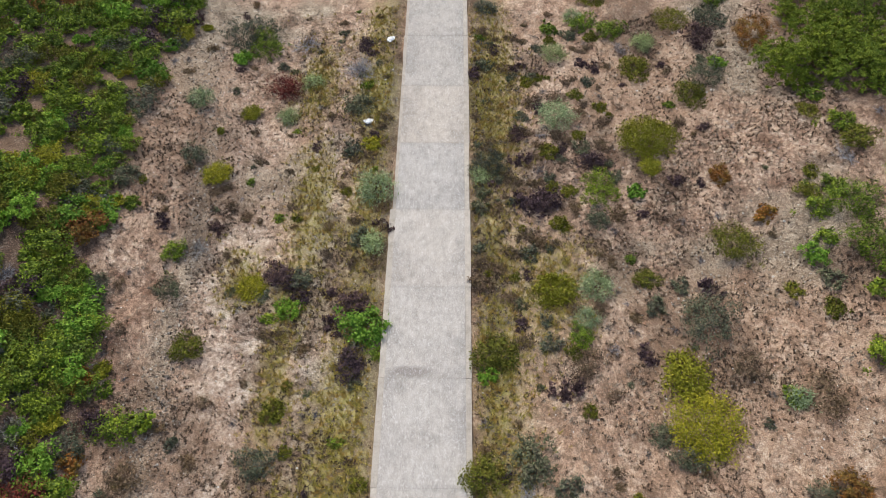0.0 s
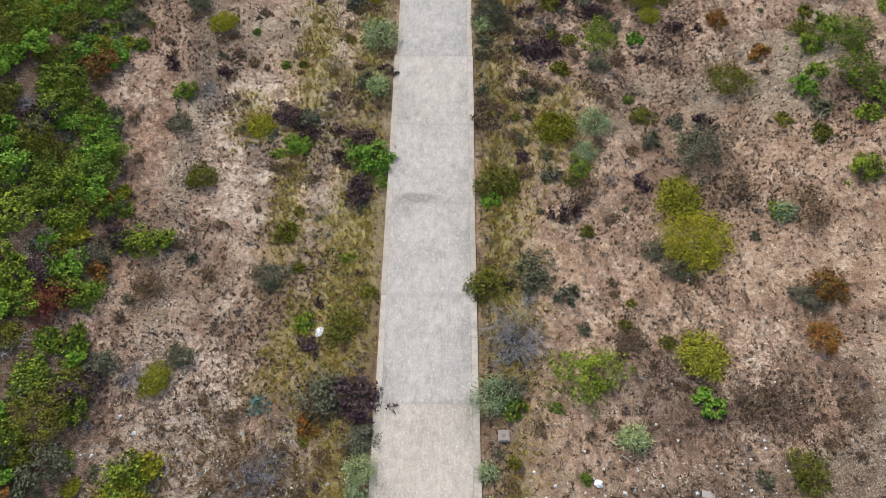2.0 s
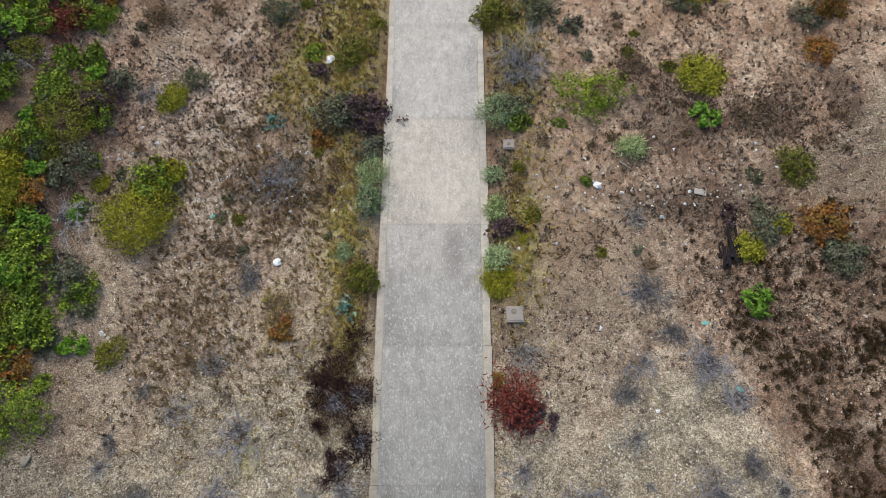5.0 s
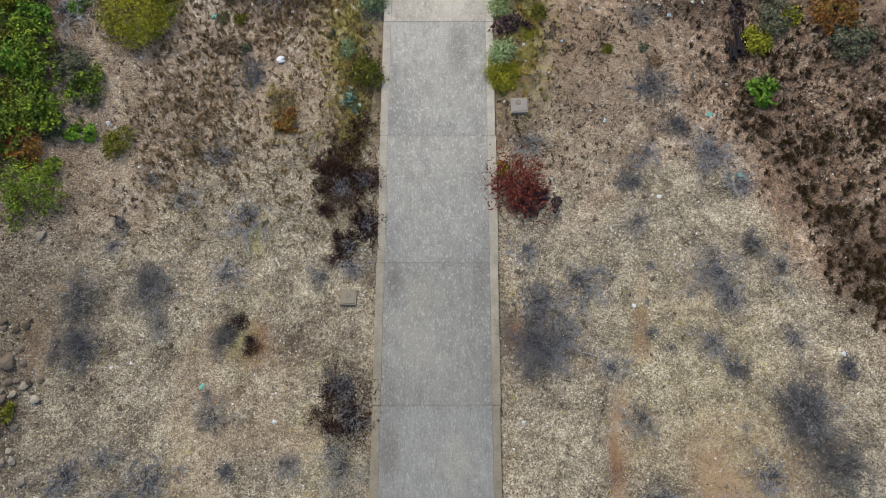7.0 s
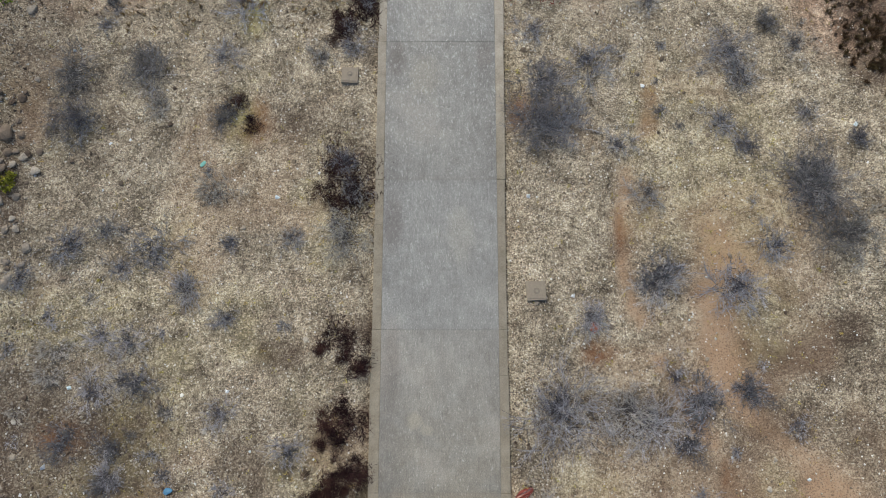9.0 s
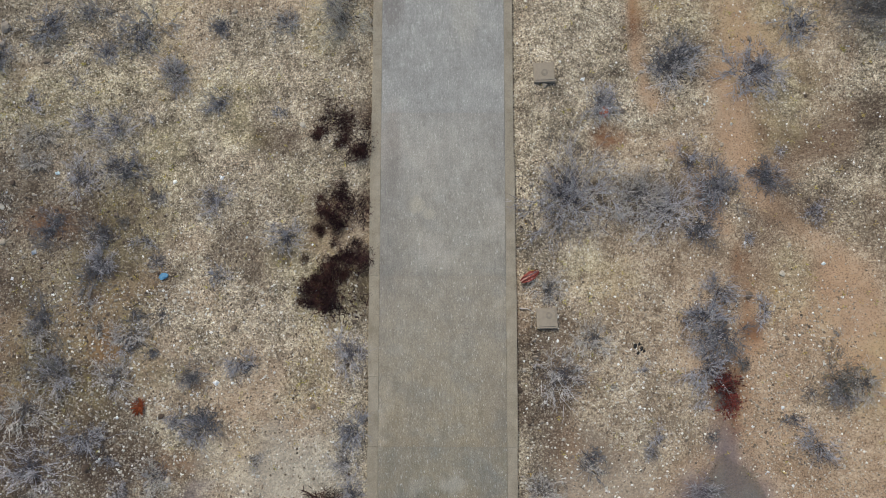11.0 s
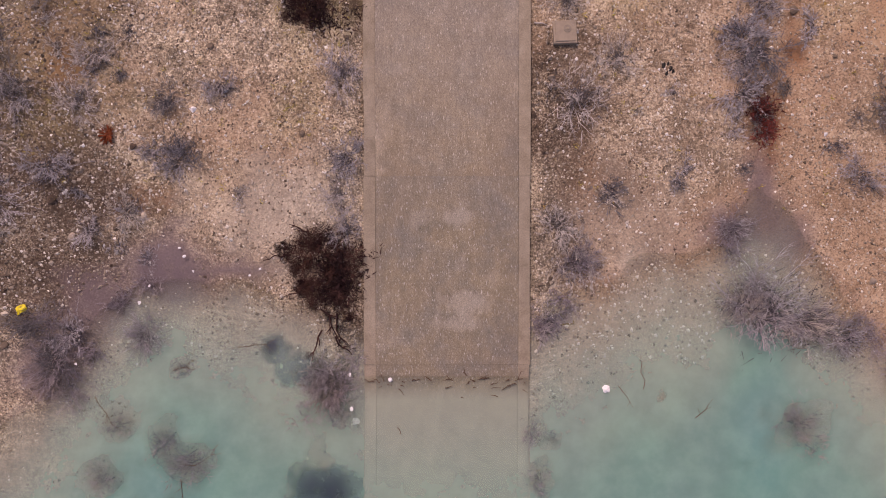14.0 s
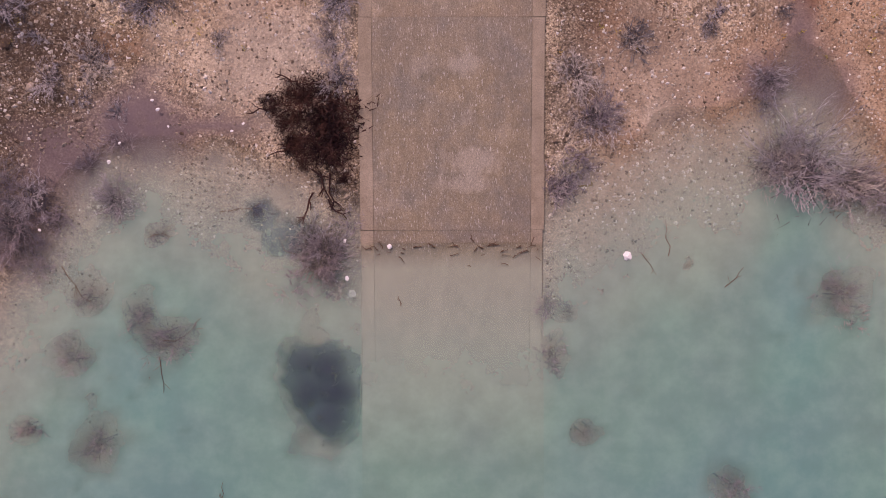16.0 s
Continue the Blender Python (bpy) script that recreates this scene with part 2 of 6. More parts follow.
    col = mix(n, l, ramp(n, l, big, [(0.56, (0, 0, 0)), (0.70, (0.45, 0.45, 0.45))]), col, (0.43, 0.395, 0.35))
    for cx, cy, a, c, strength, paint in WORN:
        col = mix(n, l, worn_spot(n, l, p, mid, cx, cy, a, c, strength), col, paint)
    tone = ramp(n, l, info.outputs["Random"], [(0.0, (0.78, 0.79, 0.80)), (0.3, (0.96, 0.95, 0.94)), (0.55, (0.84, 0.86, 0.89)), (0.8, (1.0, 0.95, 0.89)), (1.0, (0.88, 0.87, 0.86))])
    col = mix(n, l, 1.0, col, tone, "MULTIPLY")
    spot = ramp(n, l, tex(n, l, "noise", 15, ps, 3, 0.6).outputs["Fac"], [(0.55, (0, 0, 0)), (0.68, (1, 1, 1))])
    dust = n.new("ShaderNodeMapRange")
    dust.inputs["From Min"].default_value, dust.inputs["From Max"].default_value = 13.0, 27.0
    dust.inputs["To Min"].default_value, dust.inputs["To Max"].default_value = 0.05, 0.5
    l.new(sep.outputs["Y"], dust.inputs["Value"])
    amount = dust.outputs["Result"]
    speck = mathn(n, l, "MULTIPLY", spot, amount)
    col = mix(n, l, speck, col, (0.80, 0.78, 0.74))
    col = mix(n, l, 0.6, col, ramp(n, l, fine, [(0.3, (0.22, 0.22, 0.22)), (0.5, (0.5, 0.5, 0.5)), (0.72, (0.86, 0.85, 0.84))]), "OVERLAY")
    where = n.new("ShaderNodeTexCoord")
    part_of = n.new("ShaderNodeSeparateXYZ")
    l.new(where.outputs["Object"], part_of.inputs[0])
    away = n.new("ShaderNodeMath")
    away.operation = "ABSOLUTE"
    l.new(part_of.outputs["Y"], away.inputs[0])
    joint = n.new("ShaderNodeMapRange")  # grime along the joints
    joint.inputs["From Min"].default_value, joint.inputs["From Max"].default_value = 2.08, 2.225
    joint.inputs["To Max"].default_value = 0.4
    l.new(away.outputs[0], joint.inputs["Value"])
    col = mix(n, l, mathn(n, l, "MULTIPLY", joint.outputs["Result"], ramp(n, l, mid, [(0.4, (0.2, 0.2, 0.2)), (0.6, (0.9, 0.9, 0.9))])), col, mix(n, l, 0.55, col, (0.14, 0.12, 0.10)))
    wet = n.new("ShaderNodeMapRange")
    wet.inputs["From Min"].default_value, wet.inputs["From Max"].default_value = 0.0, -0.06
    wet.inputs["To Max"].default_value = 0.85
    l.new(sep.outputs["Z"], wet.inputs["Value"])
    col = mix(n, l, wet.outputs["Result"], col, mix(n, l, mid, (0.345, 0.385, 0.32), (0.47, 0.52, 0.435)))
    l.new(col, b.inputs["Base Color"])
    bump(n, l, b, fine, 0.35, 0.01)
    return m


def edge_material():
    m, n, l, b = mat_base("edge_concrete", 0.92)
    p = position(n, l)
    mid = tex(n, l, "noise", 2.5, p, 6, 0.7).outputs["Fac"]
    fine = tex(n, l, "noise", 40, p, 4, 0.8).outputs["Fac"]
    info = n.new("ShaderNodeObjectInfo")
    sep = n.new("ShaderNodeSeparateXYZ")
    l.new(p, sep.inputs[0])
    rng = n.new("ShaderNodeMapRange")
    rng.inputs["From Min"].default_value, rng.inputs["From Max"].default_value = 18.0, 30.0
    l.new(sep.outputs["Y"], rng.inputs["Value"])
    lower = ramp(n, l, mid, [(0.3, (0.22, 0.185, 0.13)), (0.5, (0.295, 0.25, 0.185)), (0.7, (0.365, 0.315, 0.24))])
    upper = ramp(n, l, mid, [(0.3, (0.42, 0.37, 0.305)), (0.5, (0.57, 0.51, 0.43)), (0.7, (0.68, 0.62, 0.53))])
    col = mix(n, l, rng.outputs["Result"], lower, upper)
    col = mix(n, l, ramp(n, l, info.outputs["Random"], [(0, (0.3, 0.3, 0.3)), (1, (0, 0, 0))]), col, (0.25, 0.22, 0.18))
    col = mix(n, l, 0.5, col, ramp(n, l, fine, [(0.3, (0.25, 0.25, 0.25)), (0.5, (0.5, 0.5, 0.5)), (0.72, (0.82, 0.8, 0.78))]), "OVERLAY")
    wet = n.new("ShaderNodeMapRange")
    wet.inputs["From Min"].default_value, wet.inputs["From Max"].default_value = 0.0, -0.06
    wet.inputs["To Max"].default_value = 0.9
    l.new(sep.outputs["Z"], wet.inputs["Value"])
    col = mix(n, l, wet.outputs["Result"], col, mix(n, l, mid, (0.345, 0.385, 0.32), (0.47, 0.52, 0.435)))
    l.new(col, b.inputs["Base Color"])
    bump(n, l, b, fine, 0.4, 0.012)
    return m


def water_material():
    m = bpy.data.materials.new("turbid_water")
    m.use_nodes = True
    n, l = m.node_tree.nodes, m.node_tree.links
    n.remove(n["Principled BSDF"])
    p = position(n, l)
    cloud = tex(n, l, "noise", 0.45, p, 4, 0.5).outputs["Fac"]
    d = attribute(n, "depth")
    swirl = tex(n, l, "noise", 1.6, p, 5, 0.6).outputs["Fac"]
    body = ramp(n, l, attribute(n, "basin"), [(0.0, (0.57, 0.55, 0.475)), (0.1, (0.49, 0.58, 0.49)), (0.26, (0.335, 0.525, 0.425)), (0.5, (0.175, 0.40, 0.325)), (1.0, (0.11, 0.30, 0.27))])
    body = mix(n, l, ramp(n, l, cloud, [(0.38, (0, 0, 0)), (0.62, (0.7, 0.7, 0.7))]), body, mix(n, l, 0.4, body, (0.15, 0.28, 0.30)))
    body = mix(n, l, ramp(n, l, swirl, [(0.45, (0, 0, 0)), (0.75, (0.5, 0.5, 0.5))]), body, mix(n, l, 0.3, body, (0.40, 0.60, 0.44)))
    diff = n.new("ShaderNodeBsdfDiffuse")
    l.new(body, diff.inputs["Color"])
    clear = n.new("ShaderNodeBsdfTransparent")
    clear.inputs["Color"].default_value = (0.95, 0.97, 0.96, 1)
    veil = n.new("ShaderNodeMath")
    veil.operation = "POWER"
    veil.inputs[0].default_value = 0.055
    l.new(mathn(n, l, "MULTIPLY", d, mathn(n, l, "ADD", mathn(n, l, "MULTIPLY", swirl, 0.8), 0.35)), veil.inputs[1])
    m1 = n.new("ShaderNodeMixShader")
    l.new(veil.outputs[0], m1.inputs[0])
    l.new(diff.outputs[0], m1.inputs[1])
    l.new(clear.outputs[0], m1.inputs[2])
    gloss = n.new("ShaderNodeBsdfGlossy")
    gloss.inputs["Roughness"].default_value = 0.08
    wave = n.new("ShaderNodeBump")
    wave.inputs["Strength"].default_value, wave.inputs["Distance"].default_value = 0.15, 0.02
    l.new(tex(n, l, "noise", 5, p, 3).outputs["Fac"], wave.inputs["Height"])
    l.new(wave.outputs["Normal"], gloss.inputs["Normal"])
    fr = n.new("ShaderNodeFresnel")
    fr.inputs["IOR"].default_value = 1.33
    m2 = n.new("ShaderNodeMixShader")
    l.new(fr.outputs[0], m2.inputs[0])
    l.new(m1.outputs[0], m2.inputs[1])
    l.new(gloss.outputs[0], m2.inputs[2])
    l.new(m2.outputs[0], n["Material Output"].inputs["Surface"])
    return m


def plant_material(name, low, high, third=None, rough=0.7):
    """Colour varies from leaf to leaf, from plant to plant and over each plant."""
    m, n, l, b = mat_base(name, rough)
    b.inputs["Specular IOR Level"].default_value = 0.15
    g = n.new("ShaderNodeNewGeometry")
    info = n.new("ShaderNodeObjectInfo")
    col = mix(n, l, g.outputs["Random Per Island"], low, high)
    if third:
        patch = tex(n, l, "noise", 2.6, g.outputs["Position"], 3).outputs["Fac"]
        col = mix(n, l, ramp(n, l, patch, [(0.45, (0, 0, 0)), (0.62, (0.8, 0.8, 0.8))]), col, third)
    tone = ramp(n, l, info.outputs["Random"], [(0.0, (0.66, 0.68, 0.7)), (0.5, (0.95, 0.95, 0.95)), (1.0, (1.0, 0.96, 0.8))])
    col = mix(n, l, 1.0, col, tone, "MULTIPLY")
    l.new(col, b.inputs["Base Color"])
    return m


def stone_material(name, stops):
    m, n, l, b = mat_base(name, 0.85)
    g = n.new("ShaderNodeNewGeometry")
    fine = tex(n, l, "noise", 25, g.outputs["Position"], 4).outputs["Fac"]
    info = n.new("ShaderNodeObjectInfo")
    pick = n.new("ShaderNodeMath")
    pick.operation = "FRACT"
    l.new(mathn(n, l, "MULTIPLY", 1.0, g.outputs["Random Per Island"]), pick.inputs[0])
    add = n.new("ShaderNodeMath")
    add.operation = "ADD"
    l.new(pick.outputs[0], add.inputs[0])
    l.new(info.outputs["Random"], add.inputs[1])
    fr = n.new("ShaderNodeMath")
    fr.operation = "FRACT"
    l.new(add.outputs[0], fr.inputs[0])
    col = ramp(n, l, fr.outputs[0], stops)
    col = mix(n, l, 0.5, col, ramp(n, l, fine, [(0.3, (0.3, 0.3, 0.3)), (0.7, (0.75, 0.74, 0.72))]), "OVERLAY")
    l.new(col, b.inputs["Base Color"])
    bump(n, l, b, fine, 0.4, 0.01)
    return m


def plain(name, col, rough=0.6, spread=0.25, scale=12):
    m, n, l, b = mat_base(name, rough)
    p = position(n, l)
    t = tex(n, l, "noise", scale, p, 5, 0.7).outputs["Fac"]
    a = tuple(c * (1 - spread) for c in col)
    z = tuple(min(1, c * (1 + spread)) for c in col)
    l.new(mix(n, l, t, a, z), b.inputs["Base Color"])
    bump(n, l, b, t, 0.25, 0.01)
    return m


def weed_material():
    """Weed that thins out towards its rim."""
    m, n, l, b = mat_base("dark_weed", 0.9)
    p = position(n, l)
    t = tex(n, l, "noise", 5, p, 4).outputs["Fac"]
    l.new(mix(n, l, t, (0.010, 0.013, 0.045), (0.045, 0.052, 0.105)), b.inputs["Base Color"])
    frond = tex(n, l, "noise", 7, p, 4, 0.65).outputs["Fac"]
    l.new(mathn(n, l, "MULTIPLY", attribute(n, "cover"), ramp(n, l, frond, [(0.3, (0.8, 0.8, 0.8)), (0.5, (1, 1, 1))])), b.inputs["Alpha"])
    return m


M_GROUND = ground_material()
M_SLAB = concrete_material()
M_EDGE = edge_material()
M_WATER = water_material()
M_BOX = plain("box_concrete", (0.30, 0.25, 0.19), 0.9, 0.3, 9)
M_BOX_PALE = plain("pale_box_concrete", (0.34, 0.30, 0.265), 0.9, 0.25, 9)
M_LID = plain("lid_concrete", (0.24, 0.205, 0.16), 0.9, 0.3, 14)
M_WHITE = plain("white_plastic", (0.82, 0.82, 0.82), 0.4, 0.1, 6)
M_FOAM = plain("white_foam", (0.85, 0.85, 0.84), 0.8, 0.06, 20)
M_BLUE = plain("blue_plastic", (0.10, 0.24, 0.38), 0.4)
M_YELLOW = plain("yellow_plastic", (0.75, 0.62, 0.03), 0.45)
M_REDCLOTH = plain("red_cloth", (0.23, 0.06, 0.045), 0.9, 0.45, 18)
M_PINKCLOTH = plain("pink_cloth", (0.42, 0.23, 0.19), 0.9, 0.3, 18)
M_RUSTCLUMP = plain("rust_clump", (0.22, 0.055, 0.02), 0.9, 0.5, 25)
M_ORANGE = plain("orange_plastic", (0.45, 0.14, 0.08), 0.6)
M_TEAL = plain("teal_plastic", (0.22, 0.5, 0.43), 0.4)
M_BLACK = plain("black_rubber", (0.015, 0.014, 0.013), 0.7)
M_CHAR = plain("charred_wood", (0.022, 0.017, 0.02), 0.8, 0.5)
M_WOOD = plain("driftwood", (0.12, 0.075, 0.05), 0.85, 0.4, 20)
M_PALEWOOD = plain("weathered_plank", (0.45, 0.41, 0.37), 0.85, 0.25, 15)
M_STONE = stone_material("field_stone", [(0.0, (0.10, 0.075, 0.055)), (0.3, (0.25, 0.195, 0.145)), (0.65, (0.37, 0.315, 0.245)), (0.92, (0.52, 0.465, 0.385)), (1.0, (0.80, 0.77, 0.70))])
M_GREYSTONE = stone_material("grey_stone", [(0.0, (0.075, 0.052, 0.038)), (0.5, (0.20, 0.155, 0.115)), (1.0, (0.41, 0.36, 0.295))])
M_QUARTZ = stone_material("pale_stone", [(0.0, (0.42, 0.38, 0.32)), (0.5, (0.62, 0.58, 0.52)), (1.0, (0.86, 0.84, 0.80))])
M_SCRAP = stone_material("litter_scraps", [(0.0, (0.66, 0.66, 0.67)), (0.7, (0.88, 0.88, 0.87)), (1.0, (0.55, 0.66, 0.7))])
M_STRAW = plant_material("straw", (0.30, 0.23, 0.165), (0.55, 0.455, 0.345), (0.40, 0.27, 0.185))
M_TUSSOCK = plant_material("brown_tussock", (0.06, 0.04, 0.028), (0.24, 0.165, 0.105))
M_DARKTUSSOCK = plant_material("dark_tussock", (0.04, 0.024, 0.014), (0.135, 0.08, 0.043), (0.09, 0.07, 0.03))
M_GREENGRASS = plant_material("yellowing_grass", (0.26, 0.24, 0.055), (0.62, 0.53, 0.16), (0.44, 0.28, 0.10))
M_OCHRE = plant_material("ochre_grass", (0.20, 0.125, 0.055), (0.42, 0.29, 0.14), (0.15, 0.11, 0.05))
M_BARK = plain("bark", (0.11, 0.085, 0.065), 0.9, 0.4, 20)
M_SEDIMENT = plant_material("drowned_twigs", (0.15, 0.128, 0.145), (0.42, 0.38, 0.415))
M_SLIME = plain("olive_slime", (0.22, 0.17, 0.06), 0.9, 0.5, 14)
M_ALGAE = weed_material()

# ---- the lie of the land ----
SHORE = [  # where the water meets the land: x, y
    (-40, -9), (-20, -6), (-13, -3), (-9.7, -0.6), (-9.2, 0.15), (-8.25, 1.7), (-7.4, 3.0), (-6.5, 3.6), (-5.7, 3.05), (-4.5, 2.6), (-3.3, 2.05), (-2.0, 1.2),
    (2.0, 1.75), (3.0, 2.0), (3.7, 2.15), (4.65, 2.6), (5.75, 3.15), (6.6, 3.65), (7.4, 4.7), (7.85, 4.35), (8.6, 3.0), (9.4, 2.0), (12, -1), (20, -5), (40, -8),
]
rng = np.random.default_rng(7)
TABLE = rng.random((128, 128))


def vnoise(x, y, size, shift=0.0):
    """Smooth noise from -1 to 1 with features of that many metres."""
    u, v = np.asarray(x, float) / size + 37.3 + shift, np.asarray(y, float) / size + 11.7 + shift * 1.7
    i, j = np.floor(u).astype(int), np.floor(v).astype(int)
    fu, fv = u - i, v - j
    fu, fv = fu * fu * (3 - 2 * fu), fv * fv * (3 - 2 * fv)
    a, b = TABLE[i % 128, j % 128], TABLE[(i + 1) % 128, j % 128]
    c, d = TABLE[i % 128, (j + 1) % 128], TABLE[(i + 1) % 128, (j + 1) % 128]
    return 2 * ((a * (1 - fu) + b * fu) * (1 - fv) + (c * (1 - fu) + d * fu) * fv) - 1


def step(a, b, v):
    v = np.clip((np.asarray(v, float) - a) / (b - a), 0, 1)
    return v * v * (3 - 2 * v)


def road_z(y):
    y = np.asarray(y, float)
    return np.where(y > 0, 0.056 * y + 0.28 * (1 - np.exp(-np.maximum(y, 0) / 6)), 0.1027 * y)


def shore_y(x):
    return np.interp(x, [s[0] for s in SHORE], [s[1] for s in SHORE])


def gully_x(y):
    return np.interp(y, [4.3, 6.2, 7.7, 8.7, 10, 11.4, 13.3, 15.4, 16.8, 18.5, 20.1, 23.3], [7.6, 7.7, 8.3, 8.25, 7.95, 7.2, 5.98, 5.37, 5.34, 5.7, 6.4, 6.6]) + 0.12 * vnoise(0 * y, y, 0.7, 91)


def land_z(x, y):
    """Height of the ground; the lake lies at 0."""
    x, y = np.asarray(x, float), np.asarray(y, float)
    ax = np.abs(x)
    z = road_z(y) - 0.22 * step(2.2, 4.5, ax)
    z = z + (0.08 + 0.3 * step(8, 20, y)) * (np.hypot(np.maximum(ax - 8, 0), 3) - 3)
    near = (y - shore_y(x)) * 0.105
    z = z + (near - z) * (1 - step(4, 11, y)) * step(1.9, 2.4, ax)
    rough = 0.05 * vnoise(x, y, 1.7) + 0.025 * vnoise(x, y, 0.6, 5) + 0.12 * vnoise(x, y, 5.5, 9) * step(6, 20, y)
    gully = -0.14 * np.exp(-(((x - gully_x(y)) / 0.3) ** 2)) * step(5.5, 7, y) * (1 - step(21, 24, y))
    gully = gully - 0.22 * np.exp(-(((x - 7.4) / 0.7) ** 2 + ((y + 1.3) / 1.8) ** 2)) - 0.2 * np.exp(-(((x + 6.4) / 1.0) ** 2 + ((y + 2.9) / 1.1) ** 2))
    gully = gully + 0.12 * np.exp(-(((x + 6.75) / 1.1) ** 2 + ((y - 2.6) / 0.75) ** 2)) + 0.09 * np.exp(-(((x - 7.65) / 0.5) ** 2 + ((y - 3.7) / 0.8) ** 2))
    z = z + (rough + gully) * step(2.0, 2.8, ax)
    z = np.where(ax < 2.3, np.minimum(z, road_z(y) - 0.10 - 0.03 * step(1.9, 2.2, ax)), z)
    z = np.where(ax < 1.9, road_z(y) - 0.2, z)
    return np.clip(z, -5.0, 60.0)


def ground_at(x, y):
    return float(land_z(x, y))


# ---- mesh helpers ----


def mesh_object(name, verts, faces, material, parent=None, label="", smooth=False):
    me = bpy.data.meshes.new(name)
    me.from_pydata([tuple(v) for v in verts], [], [tuple(f) for f in faces])
    me.materials.append(material)
    if smooth:
        me.shade_smooth()
    ob = new(name, me)
    if parent:
        ob.parent = parent
    return tagged(ob, label)


def part(name, bm, material, parent, label=""):
    me = bpy.data.meshes.new(name)
    bm.to_mesh(me)
    bm.free()
    me.materials.append(material)
    ob = new(name, me)
    ob.parent = parent
    return tagged(ob, label)


def spread_grid(dense_lo, dense_hi, pitch, far):
    """Grid lines: even between the two, wider and wider beyond."""
    mid = list(np.arange(dense_lo, dense_hi + 1e-6, pitch))
    out, gap, v = [], pitch, dense_hi
    while v < far:
        gap *= 1.35
        v += gap
        out.append(v)
    low, gap, v = [], pitch, dense_lo
    while v > -far:
        gap *= 1.35
        v -= gap
        low.append(v)
    return np.array(low[::-1] + mid + out)


def sheet(name, xs, ys, height, material, fields):
    gx, gy = np.meshgrid(xs, ys)
    x, y = gx.ravel(), gy.ravel()
    z = height(x, y)
    w, h = len(xs), len(ys)
    i, j = np.meshgrid(np.arange(w - 1), np.arange(h - 1))
    a = (j * w + i).ravel()
    faces = np.stack([a, a + 1, a + w + 1, a + w], 1)
    me = bpy.data.meshes.new(name)
    me.from_pydata(np.stack([x, y, z], 1).tolist(), [], faces.tolist())
    for key, fn in fields.items():
        at = me.attributes.new(key, "FLOAT", "POINT")
        at.data.foreach_set("value", np.clip(fn(x, y), 0, 4).astype(np.float32))
    me.materials.append(material)
    me.shade_smooth()
    return tagged(new(name, me), kind="structure")


# ---- ground ----


def bank_x(y):
    """Where the thicket of the bank begins."""
    return np.interp(y, [23, 25, 28, 30.5, 33, 36, 39, 42, 45, 50, 55, 60, 64, 72], [-13.0, -12.9, -12.7, -12.5, -11.6, -11.8, -13.6, -13.0, -13.6, -14.4, -14.6, -14.8, -14.2, -13.5]) + 0.5 * vnoise(0 * y, y, 2.0)


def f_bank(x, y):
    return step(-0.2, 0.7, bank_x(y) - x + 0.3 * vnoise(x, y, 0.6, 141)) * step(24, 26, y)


def f_gravel(x, y):
    edge = np.interp(x, [-16, -11, -7, 0, 8, 10, 12.5, 14, 30], [22, 25, 28, 26.5, 27, 26, 21.5, 18, 14])
    g = 1 - step(-1.6, 1.6, y - edge + 2.2 * vnoise(x, y, 3.0, 2) + 0.9 * vnoise(x, y, 0.9, 4))
    rill = np.exp(-(((x + 10.7 + 0.06 * (y - 43) + 0.5 * vnoise(x, y, 4, 1)) / 0.55) ** 2)) * step(36, 40, y) * (1 - step(56, 62, y))
    wash = step(0.35, 0.75, vnoise(x, y, 6, 7) + 0.3 * vnoise(x, y, 1.3, 8)) * 0.8
    g = np.maximum(g, 0.6 * (1 - step(29, 36, y + 2.0 * vnoise(x, y, 2.5, 12) + 0.8 * vnoise(x, y, 0.8, 14))) * (1 - step(7, 10, x)))
    return np.maximum(g, np.maximum(0.8 * rill, wash * step(30, 34, y))) * (1 - f_bank(x, y))


def blot(x, y, px, py, a, b):
    wob = 1 + 0.5 * vnoise(x, y, 0.7, 101) + 0.4 * vnoise(x, y, 0.3, 103)
    return np.exp(-(((((x - px) / a) ** 2 + ((y - py) / b) ** 2) * wob) ** 2))


